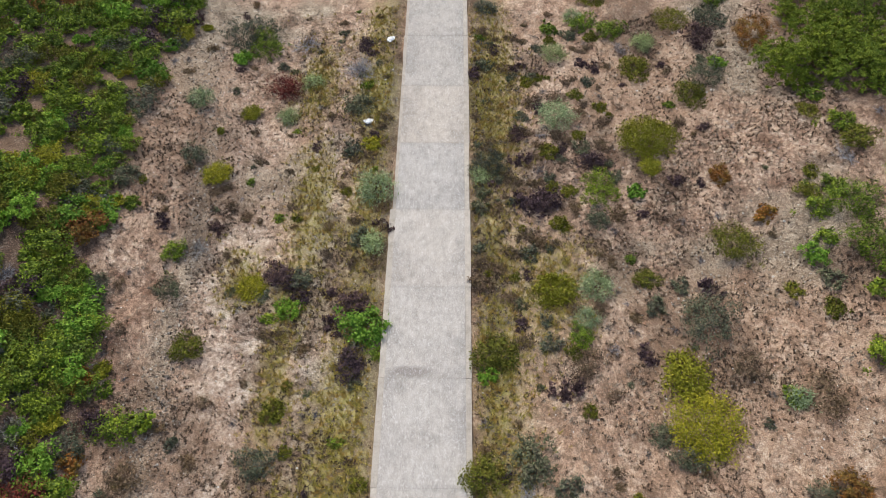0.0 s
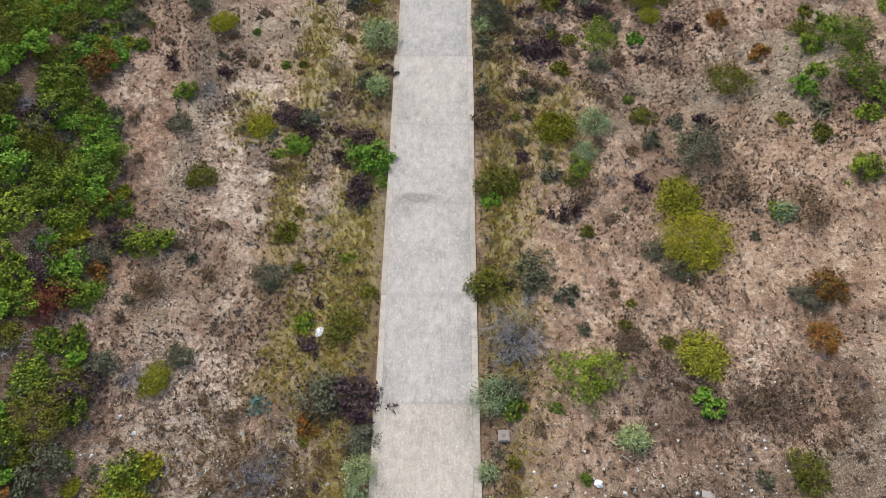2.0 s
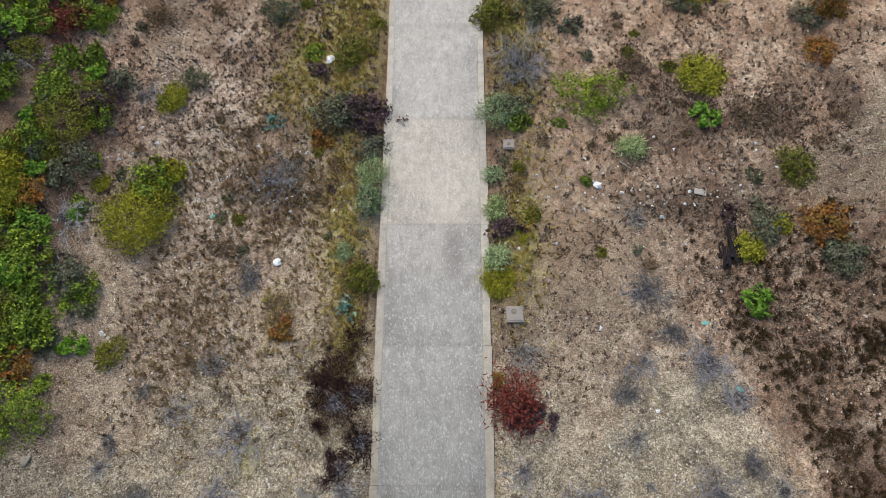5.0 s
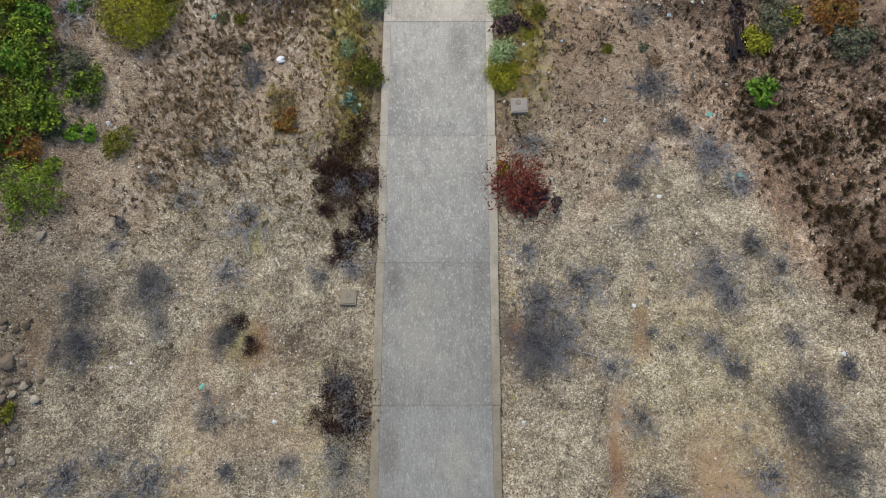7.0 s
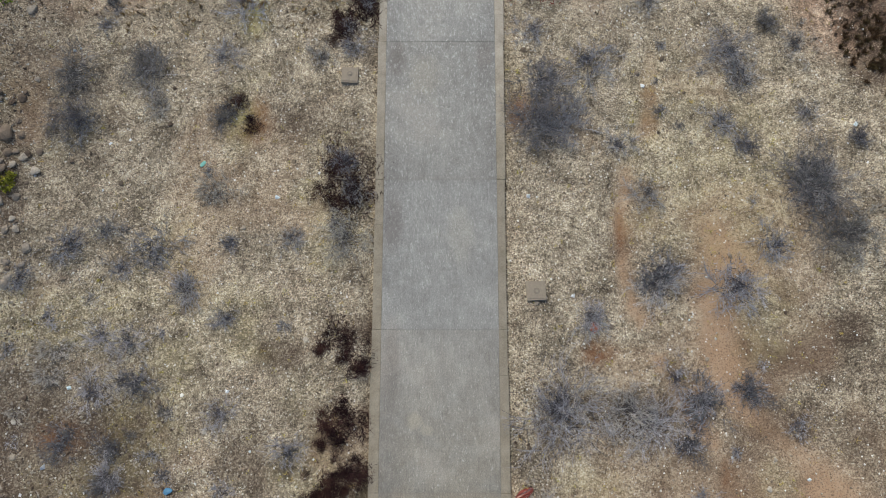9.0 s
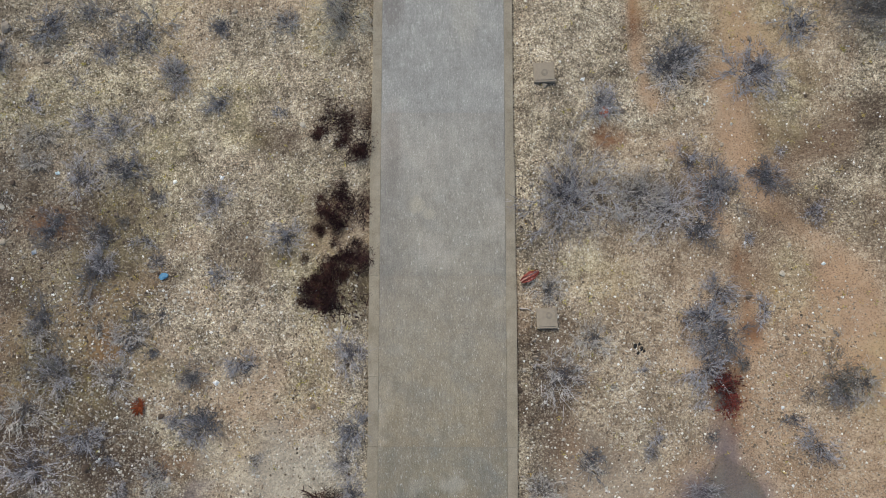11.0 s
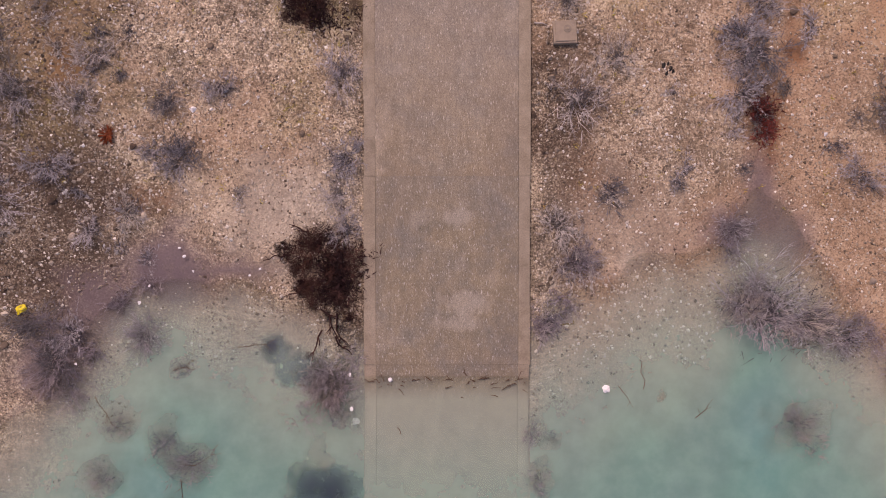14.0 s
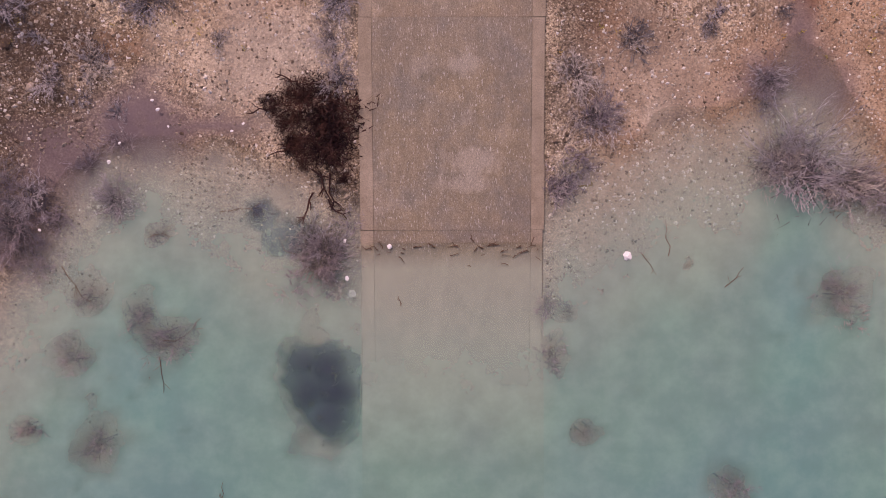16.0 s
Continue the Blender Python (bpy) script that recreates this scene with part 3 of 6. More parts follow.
def f_litter_shade(x, y):
    d = step(0.1, 0.7, vnoise(x, y, 3.2, 3) + 0.5 * vnoise(x, y, 0.8, 6))
    scarp = 0.15 * step(10.6, 12.0, -x + 0.6 * vnoise(x, y, 1.4, 65)) * step(14, 18, y) * (1 - step(25, 29, y))
    right = (1 - 0.5 * step(22.5, 26, y + vnoise(x, y, 1.5, 191))) * step(11.3, 11.9, x + 0.4 * (y - 24) + 0.35 * vnoise(x, y, 1.2, 67) + 0.25 * vnoise(x, y, 0.5, 68)) * step(17, 21, y) * (1 - step(26, 33, y + 1.5 * vnoise(x, y, 2.0, 66)))
    left = 1.2 * step(6.2, 9.2, -x + 1.2 * vnoise(x, y, 2.0, 61)) * (1 - step(9, 15, y)) * step(0, 3, y) * (0.85 + 0.5 * vnoise(x, y, 1.1, 69))
    verge = np.exp(-(((np.abs(x) - 2.6) / 0.8) ** 2)) * step(24, 30, y) * 0.7
    sump = 0.9 * np.exp(-(((x - 7.5) / 0.42) ** 2 + ((y - 6.2) / 0.8) ** 2))
    # tide litter, then a crevice's shade painted dark and darker ground under a brush
    tide_crevice = 0.55 * blot(x, y, -6.0, 33.4, 1.9, 1.2) + 0.5 * blot(x, y, 9.2, 32.4, 2.2, 0.9) + 0.7 * blot(x, y, -12.5, 17.6, 0.45, 1.6) + 0.5 * blot(x, y, 3.0, 20.3, 0.5, 0.6)
    wet = (0.4 + 0.3 * step(7, 9, x)) * step(3.5, 6, x + vnoise(x, y, 1.4, 193)) * step(8, 9.5, y) * (1 - step(11.5, 14, y)) * (0.7 + 0.6 * vnoise(x, y, 0.8, 195))
    # the f_bank term colours the ground dark for the shade under the thicket
    return np.clip(sump + tide_crevice + wet + 0.5 * d * step(26, 32, y) + 0.18 * (0.75 + 0.5 * vnoise(x, y, 1.6, 183)) * step(28, 32, y) * (1 - step(34, 38, y)) * (1 - step(-3.5, -2.5, x)) + 0.75 * d * (1 - step(16, 26, y)) * step(-0.2, 0.5, vnoise(x, y, 5.0, 63)) + 0.15 * d + scarp + right + 0.18 * step(28, 32, y) * (1 - step(36, 41, y)) * (0.8 + 0.5 * vnoise(x, y, 1.5, 62)) + 0.4 * step(6.5, 10, x + vnoise(x, y, 2.5, 64)) * step(26, 30, y) * (1 - step(33, 38, y)) + 0.2 * step(7, 11, x) * step(38, 42, y) + left + verge + 0.85 * f_bank(x, y), 0, 1)


def f_clay(x, y):
    line = np.interp(y, [4, 7.2, 8, 9.6, 10.6, 11.5, 13.4, 15.5, 16.8, 18], [12.5, 11.3, 11.0, 10.7, 9.6, 8.6, 7.9, 8.5, 8.1, 8.0])
    track = np.exp(-(((x - line) / (0.5 + 0.5 * np.exp(-((y - 15.3) / 1.3) ** 2) + 0.3 * (1 - step(9.5, 11, y)))) ** 2)) * step(4, 7, y) * (1 - step(16.3, 18, y))
    gul = np.exp(-(((x - gully_x(y)) / 0.22) ** 2)) * step(3, 6, y) * (1 - step(21, 24, y))
    low = (0.35 + 0.65 * step(-0.6, 0.4, vnoise(x, y, 3.0, 12) + 0.5 * vnoise(x, y, 1.0, 5))) * (1 - step(7, 13, y)) * 0.7 * step(2.5, 3.5, x)
    lowl = 0.4 * step(2.3, 3, -x) * (1 - step(5.2, 7.0, -x)) * (1 - step(5.5, 9, y)) * (0.7 + 0.5 * vnoise(x, y, 1.1, 185)) + 0.2 * np.exp(-(((x + 4.6) / 1.6) ** 2 + ((y - 3.8) / 1.6) ** 2))
    mid = 0.3 * step(0.25, 0.6, vnoise(x, y, 2.2, 95) + 0.4 * vnoise(x, y, 0.7, 97)) * (1 - step(20, 24, y)) * step(4, 6, y)
    up = 0.35 * step(0.2, 0.7, vnoise(x, y, 7, 15)) * step(26, 32, y)
    return np.clip(1.35 * track * (0.75 + 0.45 * vnoise(x, y, 1.2, 3)) + 0.9 * gul * step(-0.25, 0.35, vnoise(x, y, 0.7, 3)) * (1 - 0.5 * step(17, 19, y)) + low + lowl + mid + up, 0, 1)


def f_rust(x, y):
    g = np.zeros(np.shape(x))
    for px, py, a, b in ((7.25, 11.35, 0.35, 0.6), (6.45, 20.0, 0.25, 0.35), (5.4, 16.6, 0.2, 0.7), (6.5, 21.0, 0.3, 0.25), (-5.6, 20.0, 0.4, 0.7), (2.4, 20.2, 0.3, 0.6), (7.65, 6.3, 0.5, 0.8), (8.3, 7.8, 0.3, 0.5), (7.75, 5.2, 0.25, 0.5), (-8.9, 7.3, 0.5, 0.6), (-10.7, 10.6, 0.6, 0.5), (4.5, 13.0, 0.5, 0.4), (-7.2, 4.2, 0.6, 0.4), (8.1, 9.7, 0.13, 0.6), (8.32, 8.6, 0.12, 0.8)):
        g = np.maximum(g, blot(x, y, px, py, a, b))
    return np.maximum(0.85 * g, 0.4 * blot(x, y, -12.0, 44.8, 1.1, 5.0) * (0.6 + 0.5 * vnoise(x, y, 0.8, 181)))


def f_rut(x, y):
    wide = 1 + 0.4 * vnoise(x, y, 1.5, 111)
    left = np.exp(-((np.abs(x - np.interp(y, [28, 34.7, 40, 44.7, 48, 50, 56, 66], [-8.3, -8.6, -8.5, -8.2, -8.6, -9.2, -9.4, -10.8])) / 1.35 * wide) ** 3))
    right = np.exp(-((np.abs(x - np.interp(y, [34, 41, 45, 49, 56], [-4.9, -4.86, -5.0, -5.4, -5.2])) / 0.6 * wide) ** 3))
    return np.clip(np.maximum(left, right) * step(27, 33, y) * (1 - step(54, 62, y)) * (0.85 + 0.4 * vnoise(x, y, 0.9, 113)), 0, 1)


def f_mud(x, y):
    g = 1.0 * blot(x, y, -6.75, 2.5, 1.25, 0.95)
    for px, py, a, b in ((-8.2, 1.6, 1.0, 1.0), (-9.4, 0.3, 1.0, 0.9), (7.55, 4.5, 0.4, 0.8), (6.95, 3.5, 0.8, 0.5), (8.3, 3.2, 0.6, 0.7), (7.7, 3.7, 0.6, 0.8), (-5.2, 2.55, 0.9, 0.25)):
        g = np.maximum(g, 0.85 * blot(x, y, px, py, a, b))
    band = y - shore_y(x) - 0.12 * vnoise(x, y, 0.8, 105)
    return np.maximum(g, 0.7 * np.exp(-((band - 0.05) / 0.13) ** 2) * (x > 3.3) * (0.6 + 0.6 * vnoise(x, y, 1.0, 107)))


PATCHES = [  # grassy spots: x, y, half width, half length
    (-5.9, 54.0, 0.9, 4.0), (-6.2, 48.5, 0.7, 3.0), (-6.3, 45.0, 0.6, 3.5), (5.6, 49.3, 1.3, 2.2), (-3.3, 43.0, 0.9, 3.0), (-4.0, 40.0, 1.0, 2.5), (-8.6, 49.8, 0.9, 1.2), (3.4, 61.5, 1.2, 4.5),
    (-5.2, 38.5, 1.0, 2.2), (-3.0, 41.5, 0.8, 3.0), (-3.4, 63.0, 0.8, 3.0), (-6.5, 63.5, 1.0, 3.0), (2.9, 45.0, 0.6, 3.0), (3.2, 31.5, 0.5, 2.0), (-3.2, 30.0, 0.6, 2.2), (-5.37, 28.03, 0.35, 0.7), (-5.89, 23.59, 0.35, 0.7), (-6.23, 20.29, 0.35, 0.7), (-2.9, 27.5, 0.5, 1.5),
]


def f_green(x, y):
    wob = 1 + 0.5 * vnoise(x, y, 1.1, 73) + 0.4 * vnoise(x, y, 0.45, 75)
    g = np.zeros(np.shape(x))
    for px, py, a, b in PATCHES:
        g = np.maximum(g, np.exp(-((((x - px) / a) ** 2 + ((y - py) / b) ** 2) * wob)))
    verge = np.exp(-(((np.abs(x) - 3.2) / 1.0) ** 2)) * step(26, 32, y) * (0.45 + 0.4 * vnoise(x, y, 3.0, 71))
    low = 0.16 * step(0.2, 0.7, vnoise(x, y, 2.5, 31) + 0.3 * vnoise(x, y, 0.8, 33)) * (1 - step(18, 26, y)) * step(3, 6, y)
    return np.clip(0.95 * g + verge + low, 0, 1)


def f_silt(x, y):
    z = land_z(x, y) + 0.05 * vnoise(x, y, 0.5, 2) + 0.05 * vnoise(x, y, 1.6, 4)
    return 0.5 * (1 - step(-0.11, 0.0, z)) + 0.45 * (1 - step(-0.42, -0.16, z)) + 0.42 * blot(x, y, -3.9, 3.9, 1.8, 1.4) + 0.25 * blot(x, y, 4.3, 3.4, 1.6, 1.3)


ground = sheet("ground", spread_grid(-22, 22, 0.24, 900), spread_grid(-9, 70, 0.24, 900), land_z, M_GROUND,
               {"gravel": f_gravel, "litter": f_litter_shade, "clay": f_clay, "green": f_green, "silt": f_silt, "rust": f_rust, "mud": f_mud, "rut": f_rut})
tagged(ground, "dry stony slope of gravel, straw and bare soil", "ground")

# ---- lake ----
# drowned shrubs: x, y, radius
DROWNED = [
    (-7.1, 2.15, 0.4), (-7.75, 1.75, 0.5), (-9.25, 0.35, 0.85), (-8.95, -0.25, 0.65), (-8.55, 0.65, 0.5), (-7.25, 0.9, 0.62), (-6.35, 0.2, 0.35),
    (-7.8, -1.15, 0.42), (-6.65, -1.5, 0.36), (-2.8, -0.2, 0.8), (-2.5, -0.95, 0.45), (-3.2, 0.05, 0.5), (-2.75, -0.35, 0.7), (2.7, 1.85, 0.45), (2.5, 1.25, 0.42), (3.0, 2.75, 0.55), (3.3, 2.6, 0.45), (6.95, 3.5, 0.62),
    (7.05, 1.75, 0.8), (8.5, 1.2, 0.8), (8.35, -1.15, 0.7), (2.81, -4.15, 0.3), (5.98, -5.27, 0.5), (-9.2, -3.95, 0.45), (-7.65, -4.35, 0.5),
    (-8.25, -2.4, 0.55), (-6.05, -2.05, 0.65), (-6.8, -1.6, 0.42), (2.05, -1.25, 0.42), (2.15, -2.4, 0.5), (2.5, -1.5, 0.25), (2.2, 1.15, 0.5), (10.2, 0.9, 0.7),
]
MATS_AND_SHADE = [  # weed near the surface, last two are shade by the bush: x, y, radius, depth of its top
    (-3.2, -2.6, 0.5, 0.06), (-2.7, -2.75, 0.62, 0.04), (-2.55, -3.2, 0.62, 0.04), (-3.1, -3.15, 0.66, 0.05), (-2.65, -3.75, 0.6, 0.05), (-4.19, 0.72, 0.28, 0.03), (-3.55, 0.1, 0.4, 0.16), (-3.85, -0.1, 0.25, 0.18),
]


def mat_height(x, y, mx, my, r, low):
    d2 = ((x - mx) ** 2 + (y - my) ** 2) / (r * r)
    return -low - 0.2 * d2 * (1 + 0.5 * vnoise(x, y, 0.9, 83) + 0.4 * vnoise(x, y, 0.35, 89)) + 0.012 * vnoise(x, y, 0.4, 81)


def mat_top(x, y):
    """Height of what grows up from the bottom."""
    top = np.full(np.shape(x), -9.0)
    for mat in MATS_AND_SHADE:
        top = np.maximum(top, mat_height(x, y, *mat))
    for mx, my, r in DROWNED:
        top = np.maximum(top, -0.13 - 0.3 * ((x - mx) ** 2 + (y - my) ** 2) / (r * r) * (1 + 0.7 * vnoise(x, y, 0.4, 85) + 0.5 * vnoise(x, y, 1.1, 87)))
    return top


def basin_depth(x, y):
    return np.maximum(-np.where(np.abs(x) < 1.955, road_z(y), land_z(x, y)), 0.0)


def water_depth(x, y):
    top = np.where(np.abs(x) < 1.955, road_z(y), np.maximum(land_z(x, y), mat_top(x, y)))
    return np.maximum(-top, 0.0)


wx = np.unique(np.concatenate([spread_grid(-11, 11, 0.14, 700), [-1.965, -1.945, 1.945, 1.965]]))
wy = spread_grid(-7.5, 5.5, 0.14, 700)
wy = wy[wy < 9]
water = sheet("water", wx, wy, lambda x, y: 0 * x, M_WATER, {"depth": water_depth, "basin": basin_depth})
tagged(water, "shallow turbid turquoise lake water", "water")

# ---- concrete ramp ----
PANEL, FIRST, HALF, CRACK = 4.46, 0.27, 1.95, 1.69


def bar(name, x0, x1, y0, y1, lift, material, parent, depth=0.22):
    """A slab that follows the slope, with worn edges; its origin lies in its middle."""
    cx, cy = (x0 + x1) / 2, (y0 + y1) / 2
    cz = float(road_z(cy))
    bm = bmesh.new()
    rows = 4
    tops = []
    for k in range(rows + 1):
        y = y0 + (y1 - y0) * k / rows
        z = float(road_z(y)) + lift
        tops.append([bm.verts.new((x - cx, y - cy, z - cz - d)) for x, d in ((x0, depth), (x0, 0.007), (x0 + 0.007, 0), (x1 - 0.007, 0), (x1, 0.007), (x1, depth))])
    for a, b in zip(tops, tops[1:]):
        for i in range(5):
            bm.faces.new((a[i], a[i + 1], b[i + 1], b[i]))
    bm.faces.new(tops[0][::-1])
    bm.faces.new(tops[-1])
    bmesh.ops.recalc_face_normals(bm, faces=bm.faces)
    ob = part(name, bm, material, parent)
    ob.location = (cx, cy, cz)
    return ob


road = tagged(new("road"), "pale concrete boat ramp of cast slabs with edge strips", "boat ramp", kind="structure")
pick = random.Random(3)
for k in range(-4, 17):
    y0, y1 = FIRST + PANEL * k + 0.0022, FIRST + PANEL * (k + 1) - 0.0022
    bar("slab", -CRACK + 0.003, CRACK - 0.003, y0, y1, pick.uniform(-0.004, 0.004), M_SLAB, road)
    narrow = 0.09 if k >= 12 else 0.0
    for side in (-1, 1):
        cuts = [y0, y1]
        if pick.random() < 0.45:
            cuts.insert(1, pick.uniform(y0 + 0.8, y1 - 0.8))
        for a, b in zip(cuts, cuts[1:]):
            out = HALF - (narrow if side < 0 else 0) + pick.uniform(-0.025, 0.03)
            lift = pick.uniform(-0.006, 0.005)
            x0, x1 = sorted((side * CRACK, side * out))
            bar("edge_strip", x0, x1, a + 0.003, b - 0.003, lift, M_EDGE, road)

# ---- plants ----


def tube(verts, faces, pts, r0, r1, sides=3):
    base = len(verts)
    n = len(pts)
    for i, p in enumerate(pts):
        a = pts[min(i + 1, n - 1)] - pts[max(i - 1, 0)]
        a.normalize()
        u = a.orthogonal().normalized()
        v = a.cross(u)
        r = r0 + (r1 - r0) * i / (n - 1)
        for s in range(sides):
            t = 2 * math.pi * s / sides
            verts.append(p + (u * math.cos(t) + v * math.sin(t)) * r)
    for i in range(n - 1):
        for s in range(sides):
            a, b = base + i * sides + s, base + i * sides + (s + 1) % sides
            faces.append((a, b, b + sides, a + sides))


def strand(verts, faces, pts, wide):
    """A thin curved twig that ends in a point."""
    side = (pts[-1] - pts[0]).cross(Vector((0.3, 0.2, 1))).normalized() * wide
    k, n = len(verts), len(pts) - 1
    for i, p in enumerate(pts[:-1]):
        s = side * (1 - 0.6 * i / n)
        verts += [p + s, p - s]
    verts.append(pts[-1])
    for i in range(n - 1):
        faces.append((k + 2 * i, k + 2 * i + 1, k + 2 * i + 3, k + 2 * i + 2))
    faces.append((k + 2 * n - 2, k + 2 * n - 1, k + 2 * n))


def twigs(r, h, count, forks, seed, thick=0.011, curl=0.1, feet=1):
    """Bare branches that fan out from one foot and curl."""
    q = random.Random(seed)
    verts, faces, fine_v, fine_f = [], [], [], []
    spots = [(Vector((0, 0, 0)), 1.0)] + [(Vector((q.uniform(-0.45, 0.45), q.uniform(-0.45, 0.45), 0)) * r, q.uniform(0.45, 0.75)) for _ in range(feet - 1)]
    whole, high = r, h
    for i in range(count):
        spot, share = q.choice(spots)
        r, h = whole * share, high * (0.4 + 0.6 * share)
        az = q.uniform(0, 2 * math.pi)
        reach = r * math.sqrt(q.uniform(0.05, 1.0)) * q.uniform(0.7, 1.15)
        top = h * (1 - 0.65 * min(1.0, reach / r) ** 2) * q.uniform(0.55, 1.05)
        foot = spot + Vector((q.gauss(0, 0.14 * r), q.gauss(0, 0.14 * r), -0.05))
        tip = spot + Vector((math.cos(az) * reach, math.sin(az) * reach, max(0.04, top)))
        bow = Vector((-math.sin(az), math.cos(az), 0)) * q.gauss(0, curl * 2.2) * r + Vector((0, 0, 0.12 * h * r))
        pts = [foot.lerp(tip, t) + bow * (4 * t * (1 - t)) + Vector((q.gauss(0, 0.02), q.gauss(0, 0.02), 0)) * r for t in (0, 0.35, 0.7, 1)]
        if i % 3 == 0:
            tube(verts, faces, pts, thick, thick * 0.35)
        else:
            strand(verts, faces, pts, thick * 0.8)
        for _ in range(forks):
            t = q.uniform(0.2, 0.97)
            k = min(2, int(t * 3))
            a = pts[k].lerp(pts[k + 1], t * 3 - k)
            d = (tip - foot).normalized() + Vector((q.gauss(0, 0.75), q.gauss(0, 0.75), q.gauss(0.2, 0.4)))
            d = d.normalized() * r * q.uniform(0.12, 0.45)
            mid = a + d * 0.55 + Vector((q.gauss(0, curl), q.gauss(0, curl), q.gauss(0, curl * 0.5))) * r * 0.6
            end = a + d
            end.z = max(end.z, 0.02)
            strand(fine_v, fine_f, [a, mid, end] if q.random() < 0.35 else [a, end], thick * 0.72)
    return verts, faces, fine_v, fine_f


def bare_twigs(r, h, stems, seed, thick):
    """Wispy leafless crown: stems that branch twice, finer and finer."""
    q = random.Random(seed)
    v, f, v2, f2 = [], [], [], []
    feet = [Vector((0, 0, 0))] + [Vector((q.uniform(-0.4, 0.4), q.uniform(-0.4, 0.4), 0)) * r for _ in range(2)]

    def grow(start, way, length, level, wide):
        side = Vector((q.gauss(0, 1), q.gauss(0, 1), 0)) * length * 0.13
        pts = [start, start + way * length * 0.5 + side, start + way * length + side * 0.3 + Vector((0, 0, -0.06 * length))]
        for p in pts[1:]:
            p.z = max(p.z, 0.015)
        if level == 0:
            strand(v, f, pts, wide)
        else:
            strand(v2, f2, pts if level == 1 else [pts[0], pts[2]], wide)
        if level == 2:
            return
        for _ in range(5 if level == 0 else 4):
            t = q.uniform(0.3, 1.0)
            a = pts[0].lerp(pts[1], t * 2) if t < 0.5 else pts[1].lerp(pts[2], t * 2 - 1)
            turn = (way + Vector((q.gauss(0, 0.5), q.gauss(0, 0.5), q.gauss(0.05, 0.3)))).normalized()
            grow(a, turn, length * q.uniform(0.35, 0.6), level + 1, wide * 0.72)

    for _ in range(stems):
        foot = q.choice(feet)
        az, reach = q.uniform(0, 2 * math.pi), q.uniform(0.25, 0.95)
        way = Vector((math.cos(az) * reach * r, math.sin(az) * reach * r, h * (1.05 - 0.7 * reach * reach)))
        grow(foot + Vector((q.gauss(0, 0.08 * r), q.gauss(0, 0.08 * r), -0.03)), way.normalized(), way.length * 0.75, 0, thick)
    return v, f, v2, f2


def leaves(r, h, clumps, per, size, seed, long=1.6, upright=0.3, tight=0.16, ragged=0.25):
    """Small leaves in clumps over a lumpy mound."""
    q = random.Random(seed)
    verts, faces = [], []
    ph = [q.uniform(0, 6.28) for _ in range(4)]
    for _ in range(clumps):
        az = q.uniform(0, 2 * math.pi)
        el = math.asin(q.uniform(0.02, 1.0))
        wob = 1 + ragged * (0.5 * math.sin(2 * az + ph[0]) + 0.4 * math.sin(3 * az + ph[1]) + 0.3 * math.sin(5 * az + ph[2] + 3 * el)) + q.gauss(0, ragged * 0.35)
        s = q.uniform(0.62, 1.0) * wob
        c = Vector((math.cos(az) * math.cos(el) * r * s, math.sin(az) * math.cos(el) * r * s, max(0.05, math.sin(el) * h * s)))
        outw = Vector((c.x / r, c.y / r, 0.9 * c.z / max(h, 0.1) + 0.35)).normalized()
        for _ in range(per):
            p = c + Vector((q.gauss(0, tight), q.gauss(0, tight), q.gauss(0, tight * 0.7))) * r
            p.z = max(p.z, 0.02)
            face = (outw + Vector((q.gauss(0, 0.55), q.gauss(0, 0.55), q.gauss(0.1, 0.45)))).normalized()
            d = face.cross(Vector((q.gauss(0, 1), q.gauss(0, 1), q.gauss(0, 1)))).normalized()
            d = (d + outw * upright * q.uniform(0.2, 1.3)).normalized()
            w = face.cross(d).normalized()
            ln = size * q.uniform(0.7, 1.35) * long
            wd = size * q.uniform(0.6, 1.1) * 0.92
            k = len(verts)
            verts += [p + w * wd, p - w * wd, p + d * ln]
            faces.append((k, k + 1, k + 2))
    return verts, faces


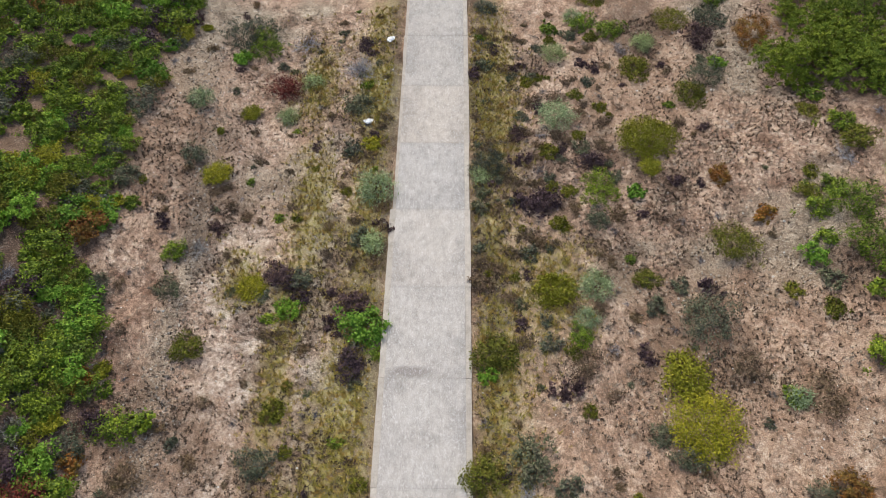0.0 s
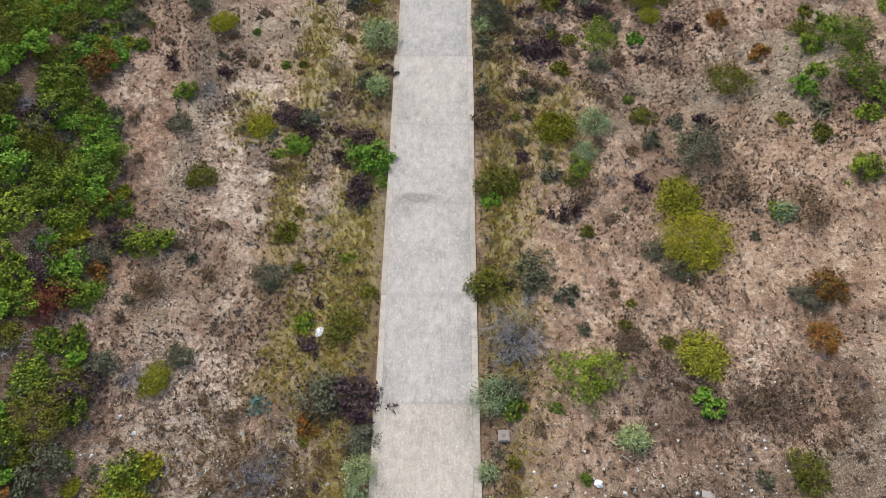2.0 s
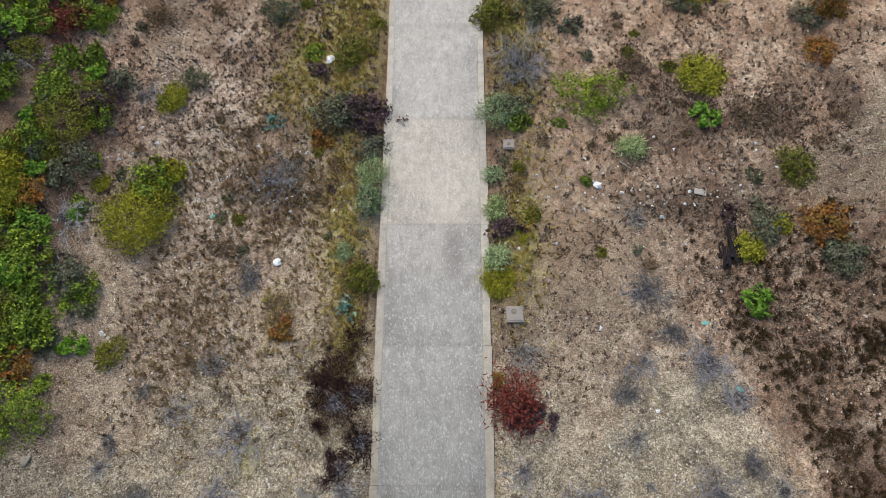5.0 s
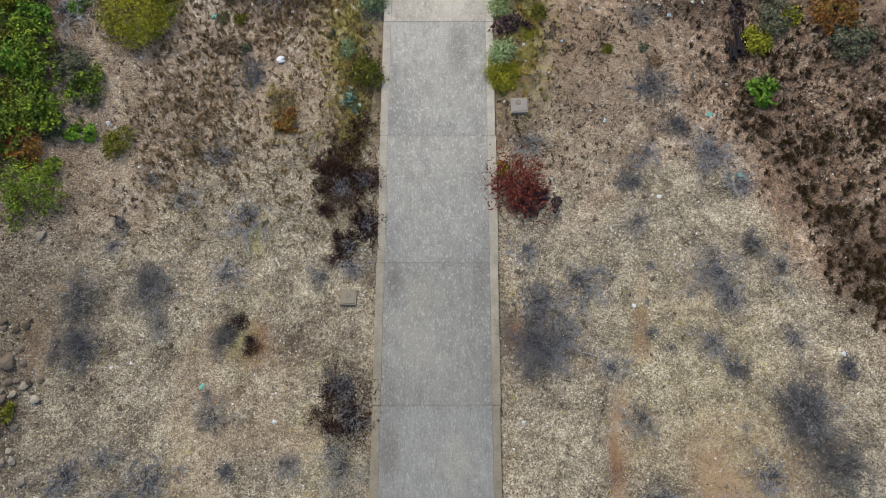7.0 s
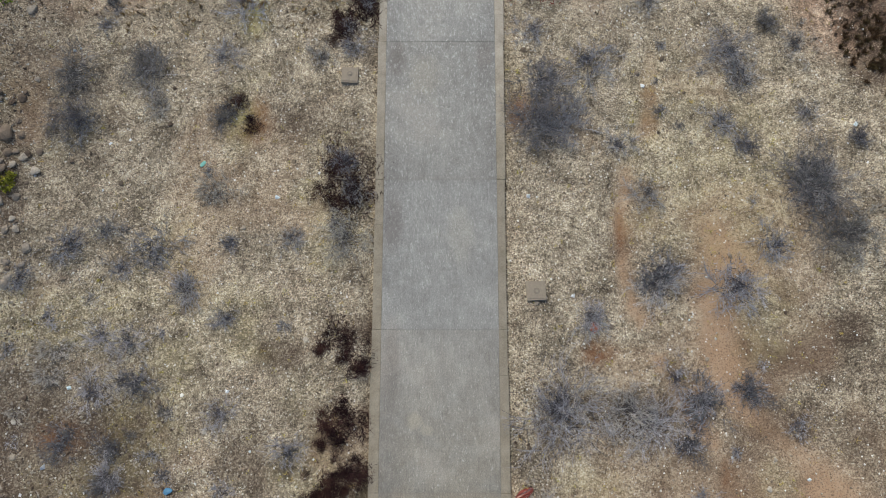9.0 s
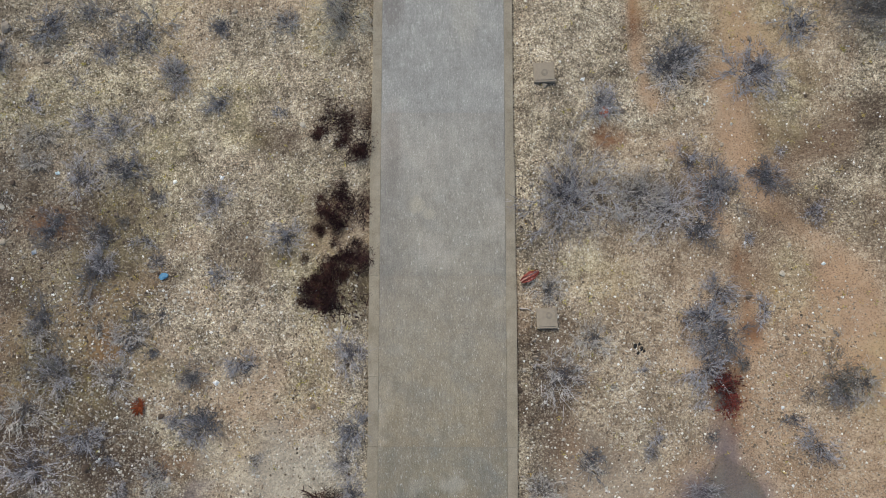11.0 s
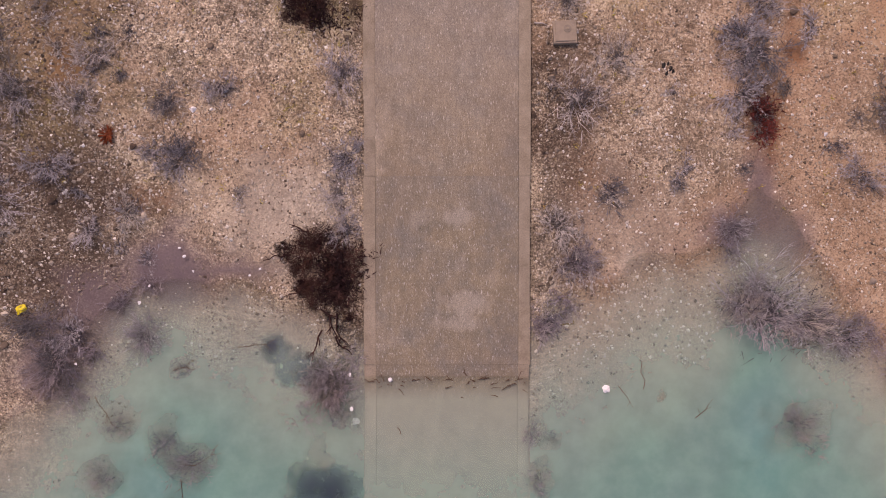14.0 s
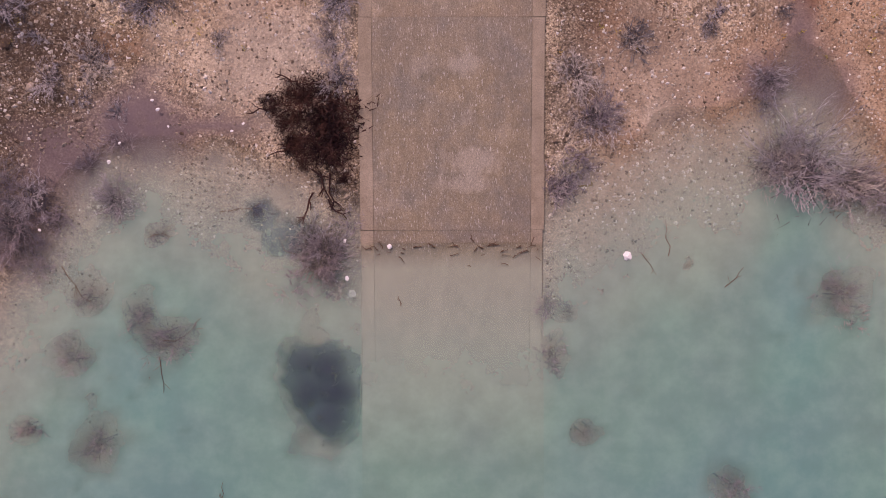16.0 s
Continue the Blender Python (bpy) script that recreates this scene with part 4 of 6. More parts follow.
def shrub(name, label, category, r, h, foliage, stems, seed, leaf, clumps, per, long=1.6, upright=0.3, tight=0.16, ragged=0.25, count=14, forks=3, thick=0.013):
    ob = tagged(new(name), label, category)
    if clumps:
        v, f, v2, f2 = twigs(r * (1.5 if name == "dead_brush" else 0.9), h * 0.85, count, forks, seed, thick, 0.18 if name == "dead_brush" else 0.1)
    else:
        v, f, v2, f2 = bare_twigs(r, h, count, seed, thick)
    if name == "drowned_shrub":
        tube(v, f, [Vector((0, 0, -1.3)), Vector((0.05, 0, -0.6)), Vector((0, 0, 0.05))], 0.02, 0.012)
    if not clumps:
        core = T_SHADED_CORE if name != "drowned_shrub" else T_SHADED_DROWNED
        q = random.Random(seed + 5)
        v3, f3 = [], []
        for _ in range(count * (2 if name == "drowned_shrub" else 6)):  # short inner twigs, coloured dark for the shade inside the crown
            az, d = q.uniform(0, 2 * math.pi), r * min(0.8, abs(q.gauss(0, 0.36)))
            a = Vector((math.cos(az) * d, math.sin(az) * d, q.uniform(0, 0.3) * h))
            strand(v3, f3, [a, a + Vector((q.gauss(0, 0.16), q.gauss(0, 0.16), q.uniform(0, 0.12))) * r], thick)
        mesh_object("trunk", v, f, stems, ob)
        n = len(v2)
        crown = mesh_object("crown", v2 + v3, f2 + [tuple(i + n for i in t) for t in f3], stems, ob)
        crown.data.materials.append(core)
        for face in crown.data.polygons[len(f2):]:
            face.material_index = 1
    else:
        n = len(v)
        mesh_object("trunk", v + v2, f + [tuple(i + n for i in t) for t in f2], stems, ob)
        v, f = leaves(r, h, clumps, per, leaf, seed + 1, long, upright, tight, ragged)
        mesh_object("crown", v, f, foliage, ob)
    return ob


L_GREY = plant_material("grey_green_leaf", (0.06, 0.072, 0.04), (0.25, 0.262, 0.155), (0.18, 0.165, 0.12))
L_YELLOW = plant_material("yellow_green_leaf", (0.21, 0.22, 0.018), (0.56, 0.51, 0.05), (0.30, 0.31, 0.035))
L_PALE = plant_material("pale_feathery_leaf", (0.27, 0.36, 0.15), (0.52, 0.60, 0.34))
L_BRIGHT = plant_material("bright_leaf", (0.10, 0.23, 0.02), (0.32, 0.50, 0.065))
L_GREEN = plant_material("green_leaf", (0.045, 0.09, 0.010), (0.42, 0.53, 0.05), (0.15, 0.21, 0.04))
L_TALL = plant_material("mastic_leaf", (0.07, 0.12, 0.013), (0.38, 0.45, 0.05), (0.16, 0.23, 0.03))
L_RED = plant_material("dry_red_twig", (0.10, 0.02, 0.016), (0.27, 0.065, 0.05))
L_PURPLE = plant_material("purple_brown_leaf", (0.05, 0.03, 0.035), (0.18, 0.115, 0.12))
L_RUST = plant_material("rust_leaf", (0.19, 0.075, 0.02), (0.48, 0.21, 0.05), (0.24, 0.18, 0.04))
L_OLIVE = plant_material("olive_leaf", (0.055, 0.066, 0.009), (0.33, 0.335, 0.045), (0.22, 0.20, 0.03))
L_TEAL = plant_material("blue_green_leaf", (0.13, 0.22, 0.17), (0.26, 0.40, 0.31))
L_BROWN = plant_material("withered_brown_leaf", (0.11, 0.072, 0.047), (0.35, 0.24, 0.155), (0.16, 0.12, 0.06))
# two darker twig colours that stand in for shade deep in a crown
T_SHADED_CORE = plant_material("shaded_inner_twig", (0.045, 0.04, 0.045), (0.16, 0.15, 0.165))
T_SHADED_DROWNED = plant_material("shaded_drowned_twig", (0.09, 0.072, 0.085), (0.24, 0.20, 0.22))
T_GREY = plant_material("silver_twig", (0.20, 0.194, 0.203), (0.50, 0.487, 0.508))
T_DARKGREY = plant_material("grey_brown_twig", (0.085, 0.08, 0.084), (0.27, 0.258, 0.266))
T_SILVER = plant_material("pale_silver_twig", (0.26, 0.24, 0.248), (0.60, 0.567, 0.58))
T_DEAD = plant_material("dead_brush", (0.012, 0.006, 0.007), (0.05, 0.02, 0.02), (0.085, 0.04, 0.032))

# kind: name, label, category, foliage, stems, height ratio, leaf, long, upright, tight, ragged, clumps, per, stem count
KINDS = {
    "grey_green": ("sage_shrub", "dusty grey-green low shrub on stony ground", "shrub", L_GREY, M_BARK, 0.62, 0.042, 2.0, 0.6, 0.10, 0.34, 84, 19, 14),
    "yellow": ("broom_mound", "dense yellow-green cushion shrub, low and rounded", "shrub", L_YELLOW, M_BARK, 0.42, 0.032, 2.4, 0.9, 0.10, 0.14, 220, 19, 8),
    "pale": ("feathery_bush", "pale green feathery bush with soft outline", "shrub", L_PALE, M_BARK, 0.9, 0.024, 4.0, 1.1, 0.16, 0.2, 110, 24, 12),
    "bright": ("leafy_bush", "fresh bright green leafy bush", "shrub", L_BRIGHT, M_BARK, 0.7, 0.056, 1.8, 0.5, 0.09, 0.32, 85, 22, 10),
    "green": ("green_shrub", "dark green leafy shrub with uneven crown", "shrub", L_GREEN, M_BARK, 0.7, 0.05, 1.7, 0.5, 0.09, 0.40, 92, 20, 12),
    "tall": ("mastic_bush", "tall dense green rounded bush", "bush", L_TALL, M_BARK, 0.8, 0.055, 1.8, 0.7, 0.05, 0.42, 120, 28, 20),
    "red": ("red_twig_shrub", "dry reddish twiggy shrub", "shrub", L_RED, L_RED, 0.7, 0.026, 4.5, 0.9, 0.18, 0.3, 90, 14, 70),
    "purple": ("withered_shrub", "withered dark purple-brown shrub", "shrub", L_PURPLE, L_PURPLE, 0.6, 0.045, 2.2, 0.6, 0.1, 0.42, 70, 19, 36),
    "rust": ("rusty_shrub", "rust-brown drying shrub, rounded", "shrub", L_RUST, M_BARK, 0.6, 0.044, 1.9, 0.6, 0.09, 0.24, 105, 22, 14),
    "brown": ("withered_bush", "withered brown low bush on dry soil", "shrub", L_BROWN, L_BROWN, 0.45, 0.034, 2.4, 0.7, 0.14, 0.4, 80, 17, 20),
    "olive": ("olive_shrub", "olive-green low rounded shrub", "shrub", L_OLIVE, M_BARK, 0.55, 0.04, 2.0, 0.7, 0.09, 0.22, 112, 18, 10),
    "teal": ("blue_rosette", "blue-green spiky rosette plant", "plant", L_TEAL, L_TEAL, 0.8, 0.07, 3.5, 0.8, 0.22, 0.15, 26, 12, 4),
    "twiggy": ("bare_shrub", "leafless silver-grey twiggy shrub on gravel", "shrub", None, T_GREY, 0.36, 0, 0, 0, 0, 0, 0, 0, 66),
    "silver": ("bare_shrub", "leafless pale silver twiggy shrub near the shore", "shrub", None, T_SILVER, 0.4, 0, 0, 0, 0, 0, 0, 0, 66),
    "dark_twiggy": ("bare_dark_shrub", "leafless grey-brown twiggy shrub", "shrub", None, T_DARKGREY, 0.42, 0, 0, 0, 0, 0, 0, 0, 66),
    "dead": ("dead_brush", "matted dark brown dead brush beside the ramp", "brush", T_DEAD, T_DEAD, 0.28, 0.013, 9.0, 0.4, 0.2, 1.0, 105, 15, 40),
    "drowned": ("drowned_shrub", "drowned bare shrub standing in shallow water", "shrub", None, M_SEDIMENT, 0.5, 0, 0, 0, 0, 0, 0, 0, 46),
}
STOCK = {}
for kind, (name, label, category, fol, stem, hr, leaf, long, up, tight, rag, clumps, per, count) in KINDS.items():
    for size in (0.4, 0.8, 1.5) + ((2.4,) if kind == "tall" else ()):
        mul = {0.4: 0.32, 0.8: 0.85, 1.5: 1.9, 2.4: 4.2}[size]
        for variant in range(2):
            seed = len(STOCK) * 7 + 11
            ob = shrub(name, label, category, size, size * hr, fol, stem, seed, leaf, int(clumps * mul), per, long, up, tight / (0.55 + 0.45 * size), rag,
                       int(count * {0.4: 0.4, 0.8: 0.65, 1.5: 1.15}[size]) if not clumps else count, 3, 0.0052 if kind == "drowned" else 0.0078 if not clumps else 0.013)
            STOCK[kind, size, variant] = [ob, 0]
gen = random.Random(21)


def plant(kind, x, y, r, sink=0.04, z=None, tall=1.0):
    size = 0.4 if r < 0.58 else 0.8 if r < 1.1 else 1.5
    if kind == "tall" and r > 1.7:
        size = 2.4
    slot = STOCK[kind, size, gen.randrange(2)]
    s = r / size
    zz = (ground_at(x, y) if z is None else z) - sink * s
    m = pose(x, y, zz, gen.uniform(-6, 6), gen.uniform(-6, 6), gen.uniform(0, 360)) @ Matrix.Diagonal((s * gen.uniform(0.92, 1.08), s, s * tall * gen.uniform(0.85, 1.15), 1))
    slot[1] += 1
    if slot[1] == 1:
        slot[0].matrix_basis = m
        return slot[0]
    ob = slot[0].copy()
    scene.collection.objects.link(ob)
    ob.matrix_basis = m
    for c in slot[0].children:
        k = c.copy()
        scene.collection.objects.link(k)
        k.parent = ob
    return ob


# places of the plants that stand out: x, y, radius
GREY_GREEN_HIGH = [
    (12.1, 47.3, 1.1),
    (3.1, 69.8, 0.71), (-11.1, 66.5, 1.21), (14.9, 62.1, 1.07), (-4.1, 61.3, 0.78), (-15.2, 59.3, 0.88), 
    (-4.2, 58, 0.48), (7.9, 58, 0.44), (2.9, 56.8, 0.93), (-12.1, 56.6, 0.63), (-14.7, 54.4, 0.65), 
    (8.2, 53.3, 0.55), (-3.3, 52.1, 0.43), (-5.9, 49.9, 0.57), (11.3, 49.2, 0.35), (-7.5, 48.9, 0.3), 
    (-11.6, 48.8, 0.55), (17, 48.4, 0.47), (10.1, 48.3, 0.37), (9.5, 42.6, 0.53), (10.3, 41.6, 0.6), 
    (4.2, 41.5, 0.91), (-6.5, 41.4, 0.65), (5.6, 40.5, 0.42), (14.5, 39.8, 0.55), (-9.6, 37.7, 0.49), 
    (-12.1, 37, 0.64), (3.1, 36.5, 0.56), (-3.8, 36.3, 0.91), (-2.4, 34.6, 0.59), (-9.8, 32.8, 0.36), 
    (-13.6, 32.8, 0.35), (11.8, 31.4, 0.68), 
]
GREY_GREEN_MIDDLE = [
    (13.6, 30, 0.37), (13.9, 29.7, 0.64), (-12.5, 29.2, 0.74), (-11.8, 28.1, 0.38), (-6.8, 20.5, 0.26), 
    (-6.2, 16.3, 0.36), (-8.3, 8.2, 0.39), 
]
YELLOW = [
    (10.6, 37.9, 0.93),
    (-10, 60.3, 0.55), (-3.1, 58.3, 0.48), (11.3, 58.2, 1.47), (11.2, 56.3, 0.57), (-10.9, 55.8, 0.71), 
    (-8.1, 49.4, 0.64), (5.7, 49.3, 0.92), (10.9, 45, 0.97), (11.3, 42.8, 1.45), (-10.3, 36.8, 0.61), 
    (-9.9, 33.6, 0.51), (-10.7, 31.7, 1.38), (12.3, 31.2, 0.35), (3.1, 31, 0.24), (11.2, 30.5, 0.48), 
    (2.3, 29.3, 0.57), (2.2, 25.9, 0.26), 
]
PALE = [
    (7.5, 34.7, 0.46),
    (8.5, 69.2, 0.53), (7, 65.5, 0.6), (12.1, 65.5, 0.59), (-6.9, 63.1, 0.48), (-12.5, 60.4, 0.61), 
    (-7.9, 60.3, 0.5), (6.7, 60.3, 0.86), (2.5, 55.8, 0.4), (-2.7, 55, 0.79), (-2.6, 51.7, 0.48), 
    (7.6, 49.4, 0.64), (7, 47.8, 0.49), (14.5, 43.5, 0.39), (2.4, 36.2, 0.69), 
    (-2.3, 33.5, 0.51), (2.2, 33.5, 0.37), (-2.4, 32.4, 0.44), (2.2, 32.1, 0.4), (-3.2, 30.4, 0.29), 
    (2.3, 30.1, 0.42), 
]
BRIGHT = [
    (10.5, 36, 0.47),
    (-11.2, 64.4, 0.46), (15.4, 62.6, 0.43), (10.3, 54.8, 0.39), (-18.1, 51.4, 0.79), (-6.2, 48.2, 0.5), 
    (-2.8, 47.2, 0.83), (2.6, 45, 0.33), (-14.1, 32.9, 0.43), (11.1, 28.4, 0.48), (-11.6, 26.8, 0.26), 
]
GREEN = [
    (6.9, 68.1, 0.48), (-10, 65.8, 0.94), (19.5, 56.5, 0.66), (8.5, 55.1, 0.96), (18.8, 51.9, 0.98), 
    (-11.8, 50.7, 0.52), (18.6, 49.8, 0.95), (6.7, 47, 0.49), (-2.2, 46, 0.33), (14.4, 43.5, 0.37), 
    (-16.7, 42.7, 0.89), (-11.2, 42.6, 0.48), (-12.1, 42.4, 0.65), (-15.9, 40.2, 0.86), (-5, 39.3, 0.41), 
    (6.1, 37.1, 1.1), (3.1, 35.9, 0.43), (-10.5, 33, 0.81), (-12, 28.5, 0.64), (-13.4, 28.1, 0.83), 
    (-13, 24.6, 0.97), 
]
TWIGGY_HIGH = [
    (-11.2, 36.7, 0.43),
    (-5.4, 33.8, 0.62),
    (-7.7, 66.6, 0.68), (-4.2, 64.1, 0.92), (19.3, 54.4, 0.51), (-10.9, 51.2, 0.53), (-15.4, 41.7, 0.56), (3.9, 40.5, 0.42), (-13.7, 40.5, 0.49), (3.3, 38.5, 1.12),
    (-6.2, 33.3, 0.72), (7.4, 31.9, 0.5), (-2.4, 31.8, 0.4),
]
RED = [
    (-8.3, 62.6, 0.8), (-14.2, 39.3, 0.76), (2.7, 25.1, 0.78), (7.5, 6.35, 0.3), (7.65, 5.9, 0.26), 
]
PURPLE = [
    (-4.1, 66.4, 0.47), (15, 65, 0.8), (4.5, 59, 0.48), (8.3, 57, 0.58), (5.5, 54.3, 0.73), (-2.2, 52.8, 0.33), 
    (-12.6, 52.3, 0.32), (-6.9, 50, 0.65), (-5.9, 49.1, 0.41), (-4.4, 49.1, 0.25), (12.5, 48.9, 0.39), 
    (-3.3, 48.5, 0.63), (-4.1, 47.4, 0.37), (-3.1, 45.5, 0.66), (5.9, 44.5, 0.46), (-12.8, 42.5, 0.48), 
    (-2.7, 36.2, 0.82), (2.6, 31.3, 0.39), 
    (3.2, 24.7, 0.46), (7.3, 11.5, 0.44), (7.5, 6.3, 0.47), 
]
RUST = [
    (17.6, 64.2, 1.08), (14, 54.9, 0.49), (15.4, 52.3, 0.41), (-15.6, 51.1, 0.88), 
    (-13.1, 40.8, 0.45), (15.3, 40, 0.63), (14.7, 38.1, 0.59), (-14.1, 31.9, 0.57), (13.6, 31, 0.75), 
    (-5.2, 27.6, 0.35), (-4.3, 35.2, 0.4),
]
OLIVE = [
    (13.9, 67, 0.93), (11.4, 63.5, 0.83), (13.9, 60.7, 0.84), (13.9, 50.9, 1.01), (10, 49.7, 0.51), 
    (15.5, 48.2, 0.33), (16.7, 47, 0.41), (-10.3, 46.2, 0.67), (3, 46, 0.86), 
    (-6.2, 43.5, 0.46), (2.4, 40.8, 0.74), (-3.3, 39, 0.68), 
    (-13.7, 35.1, 1.12), (13.1, 33.3, 0.69), (-2.5, 29.4, 0.57), (-10.7, 26.7, 0.49), 
    (-6.5, 20.3, 0.49), 
]
TALL = [
    (20.2, 64.6, 1.8), (22.4, 63.6, 2.0), (18.9, 60.6, 1.75), (20.7, 60.0, 1.9), (22.7, 59.8, 1.9), (18.3, 62.0, 1.2), (21.0, 61.9, 1.8), 
]
BROWN = [
    (-5.33, 28.3, 0.5),
    (-7.5, 30.6, 0.43),
    (-11.3, 40.4, 0.68),
    (6.8, 45.7, 0.66),
    (12.1, 36, 0.73),
    (15.6, 43.6, 0.8), (13.4, 45.0, 0.7), (7.9, 38.6, 0.6),
]
TEAL = [
    (-6.3, 35.9, 0.3), (-2.8, 28.3, 0.3), 
]
DEAD = [
    (-2.6, 27.3, 0.42), (-2.5, 25.4, 0.52), (-3.2, 25.1, 0.63), (-3.5, 25.9, 0.5), (-3.0, 26.3, 0.5), (-2.3, 23.9, 0.47), (-2.9, 23.1, 0.47), 
    (-2.8, 18.7, 0.71), (-2.6, 17.7, 0.64), (-2.2, 13.5, 0.29), (-2.8, 13.4, 0.48), (-2.3, 12.7, 0.44), 
    (-2.6, 11, 0.56), (-2.3, 9.6, 0.43), (-2.6, 9.6, 0.34), (-2.9, 9.3, 0.4), (-2.9, 8.6, 0.62), 
    (-3.4, 8.7, 0.35), (-3.15, 9.0, 0.5), (-3.1, 11, 0.4),
    (-6.3, 20.7, 0.3), (-5.8, 20.0, 0.26), (7.55, 6.2, 0.16),
    (-3.25, 2.9, 0.38), (-3.75, 2.95, 0.22), (-2.55, 2.8, 0.45), (-2.5, 2.35, 0.42), (-2.4, 2.9, 0.3), (-2.45, 2.0, 0.3), (-3.05, 2.15, 0.34), (-3.4, 2.1, 0.2), (-2.6, 2.05, 0.34), (-3.0, 3.4, 0.24), (-2.8, 1.4, 0.1), (-2.5, 1.15, 0.1), (-2.3, 1.4, 0.12),
]
HAZY = [  # bare shrubs of the gravel slope
    (-7.34, 26.43, 0.68), (-8.55, 24.77, 0.56), (-6.23, 24.28, 0.84), (-6.87, 22.17, 0.65), (-10.43, 23.04, 0.54), (-3.65, 22.14, 0.65), (-2.65, 22.32, 0.54), (-8.71, 20.59, 0.6),
    (-6.86, 17.82, 0.78), (-10.86, 16.12, 0.79), (-8.56, 15.96, 0.91), (-7.49, 14.78, 0.6), (-9.98, 16.55, 0.5), (-9.38, 15.46, 0.5), (-4.44, 16.43, 0.57), (-2.79, 16.37, 1.01),
    (-12.09, 15.14, 0.68), (-6.21, 14.01, 0.49), (9.23, 26.53, 1.02), (10.11, 25.33, 0.78), (7.12, 26.58, 0.57), (6.6, 24.05, 0.55), (4.53, 22.1, 0.91), (9.09, 22.38, 1.09),
    (10.92, 22.43, 0.75), (9.42, 21.43, 0.86), (3.03, 26.84, 0.57), (2.86, 22.98, 0.54), (3.88, 20.19, 0.84), (5.38, 19.32, 0.59), (6.26, 17.8, 0.66), (8.71, 14.93, 0.89),
    (8.64, 20.1, 0.63), (9.9, 16.12, 0.7), (4.34, 14.05, 0.59), (11.07, 20.21, 0.62),
]
HAZY_DARK = [
    (-9.32, 21.99, 1.03), (-11.18, 21.28, 1.05), (-11.02, 19.93, 1.03), (-6.46, 29.46, 0.66), (-9.59, 25.44, 0.49), (-10.32, 23.77, 0.44), (-6.71, 20.2, 0.53), (-6.3, 16.23, 0.45),
    (8.29, 27.52, 0.69), (7.45, 29.13, 0.89), (6.46, 25.43, 0.72), (3.13, 21.23, 0.96), (10.15, 23.38, 0.65), (2.98, 20.03, 1.26), (6.37, 15.23, 0.89), (9.36, 19.18, 0.62),
    (11.12, 17.63, 1.5), (11.71, 16.49, 1.18), (10.81, 18.16, 0.81), (6.79, 20.34, 0.32), (12.36, 19.22, 0.5),
]
SHORE_SILVER = [  # bare shrubs above the shore
    (-9.8, 13.52, 0.62), (-9.07, 13.34, 0.78), (-10.98, 13, 0.78), (-9.92, 11.9, 0.82), (-7.45, 14.98, 0.73), (-6.32, 13.9, 0.37), (-6.29, 11.31, 0.66), (-4.21, 10.23, 0.71),
    (-8.12, 10.22, 0.41), (-8.07, 13.66, 0.31), (-6.11, 9.19, 0.51), (-11.1, 12.24, 0.61), (-8.3, 7.57, 0.8), (-5.31, 6.85, 0.64), (-10.86, 5.77, 0.98), (-9.42, 4.88, 0.88),
    (-10.68, 4.27, 0.97), (-7.64, 4.05, 0.75), (-8.48, 3.53, 0.59), (-2.47, 7.2, 0.75), (-2.45, 5.14, 0.75), (-2.54, 4.34, 0.59), (-2.35, 3.54, 0.59), (-4.97, 4.41, 0.36),
    (-8.73, 6.56, 0.69), (-7.16, 5.48, 0.5), (3.31, 11.47, 1.72), (5.29, 11.5, 1.42), (5.95, 11.12, 1.22), (6.77, 12.3, 0.93), (6.23, 14.97, 0.93), (8.8, 14.96, 0.93),
    (4.5, 14.13, 0.72), (10.14, 11.02, 0.57), (2.81, 8.84, 0.6), (7.47, 8.78, 0.71), (3.15, 6.66, 0.95), (3.99, 7.57, 0.7), (6.9, 8.22, 0.8), (7.16, 6.76, 0.9),
    (8.74, 8.23, 0.5), (11.05, 6.39, 0.69), (9.91, 4.69, 0.89), (2.67, 3.7, 0.75), (3.04, 2.71, 0.88), (5.37, 6.76, 0.3),
]
SHORE_DARK = [
    (-8.76, 12.11, 0.69), (-10.7, 10.39, 0.68), (-9.24, 10.32, 0.69), (-9.35, 9.36, 0.78), (-7.79, 11.36, 0.39), (-7.77, 9.56, 0.43), (-10.32, 6.75, 0.95), (-6.72, 6.48, 0.58),
    (-6.34, 5.4, 0.87), (-10.68, 8.01, 0.77), (7.57, 11.61, 0.89), (8.81, 12, 0.75), (6.95, 10.56, 0.68), (7.45, 7.68, 0.87), (10.48, 6.39, 0.95), (3.87, 4.4, 0.57),
    (5.62, 4.59, 0.34), (11.04, 2.4, 0.56), (8.19, 6.86, 0.39), (7.64, 5.94, 0.58),
]
MORE = {"yellow": 1.12, "twiggy": 1.52, "dead": 0.88, "red": 1.3, "purple": 1.25}
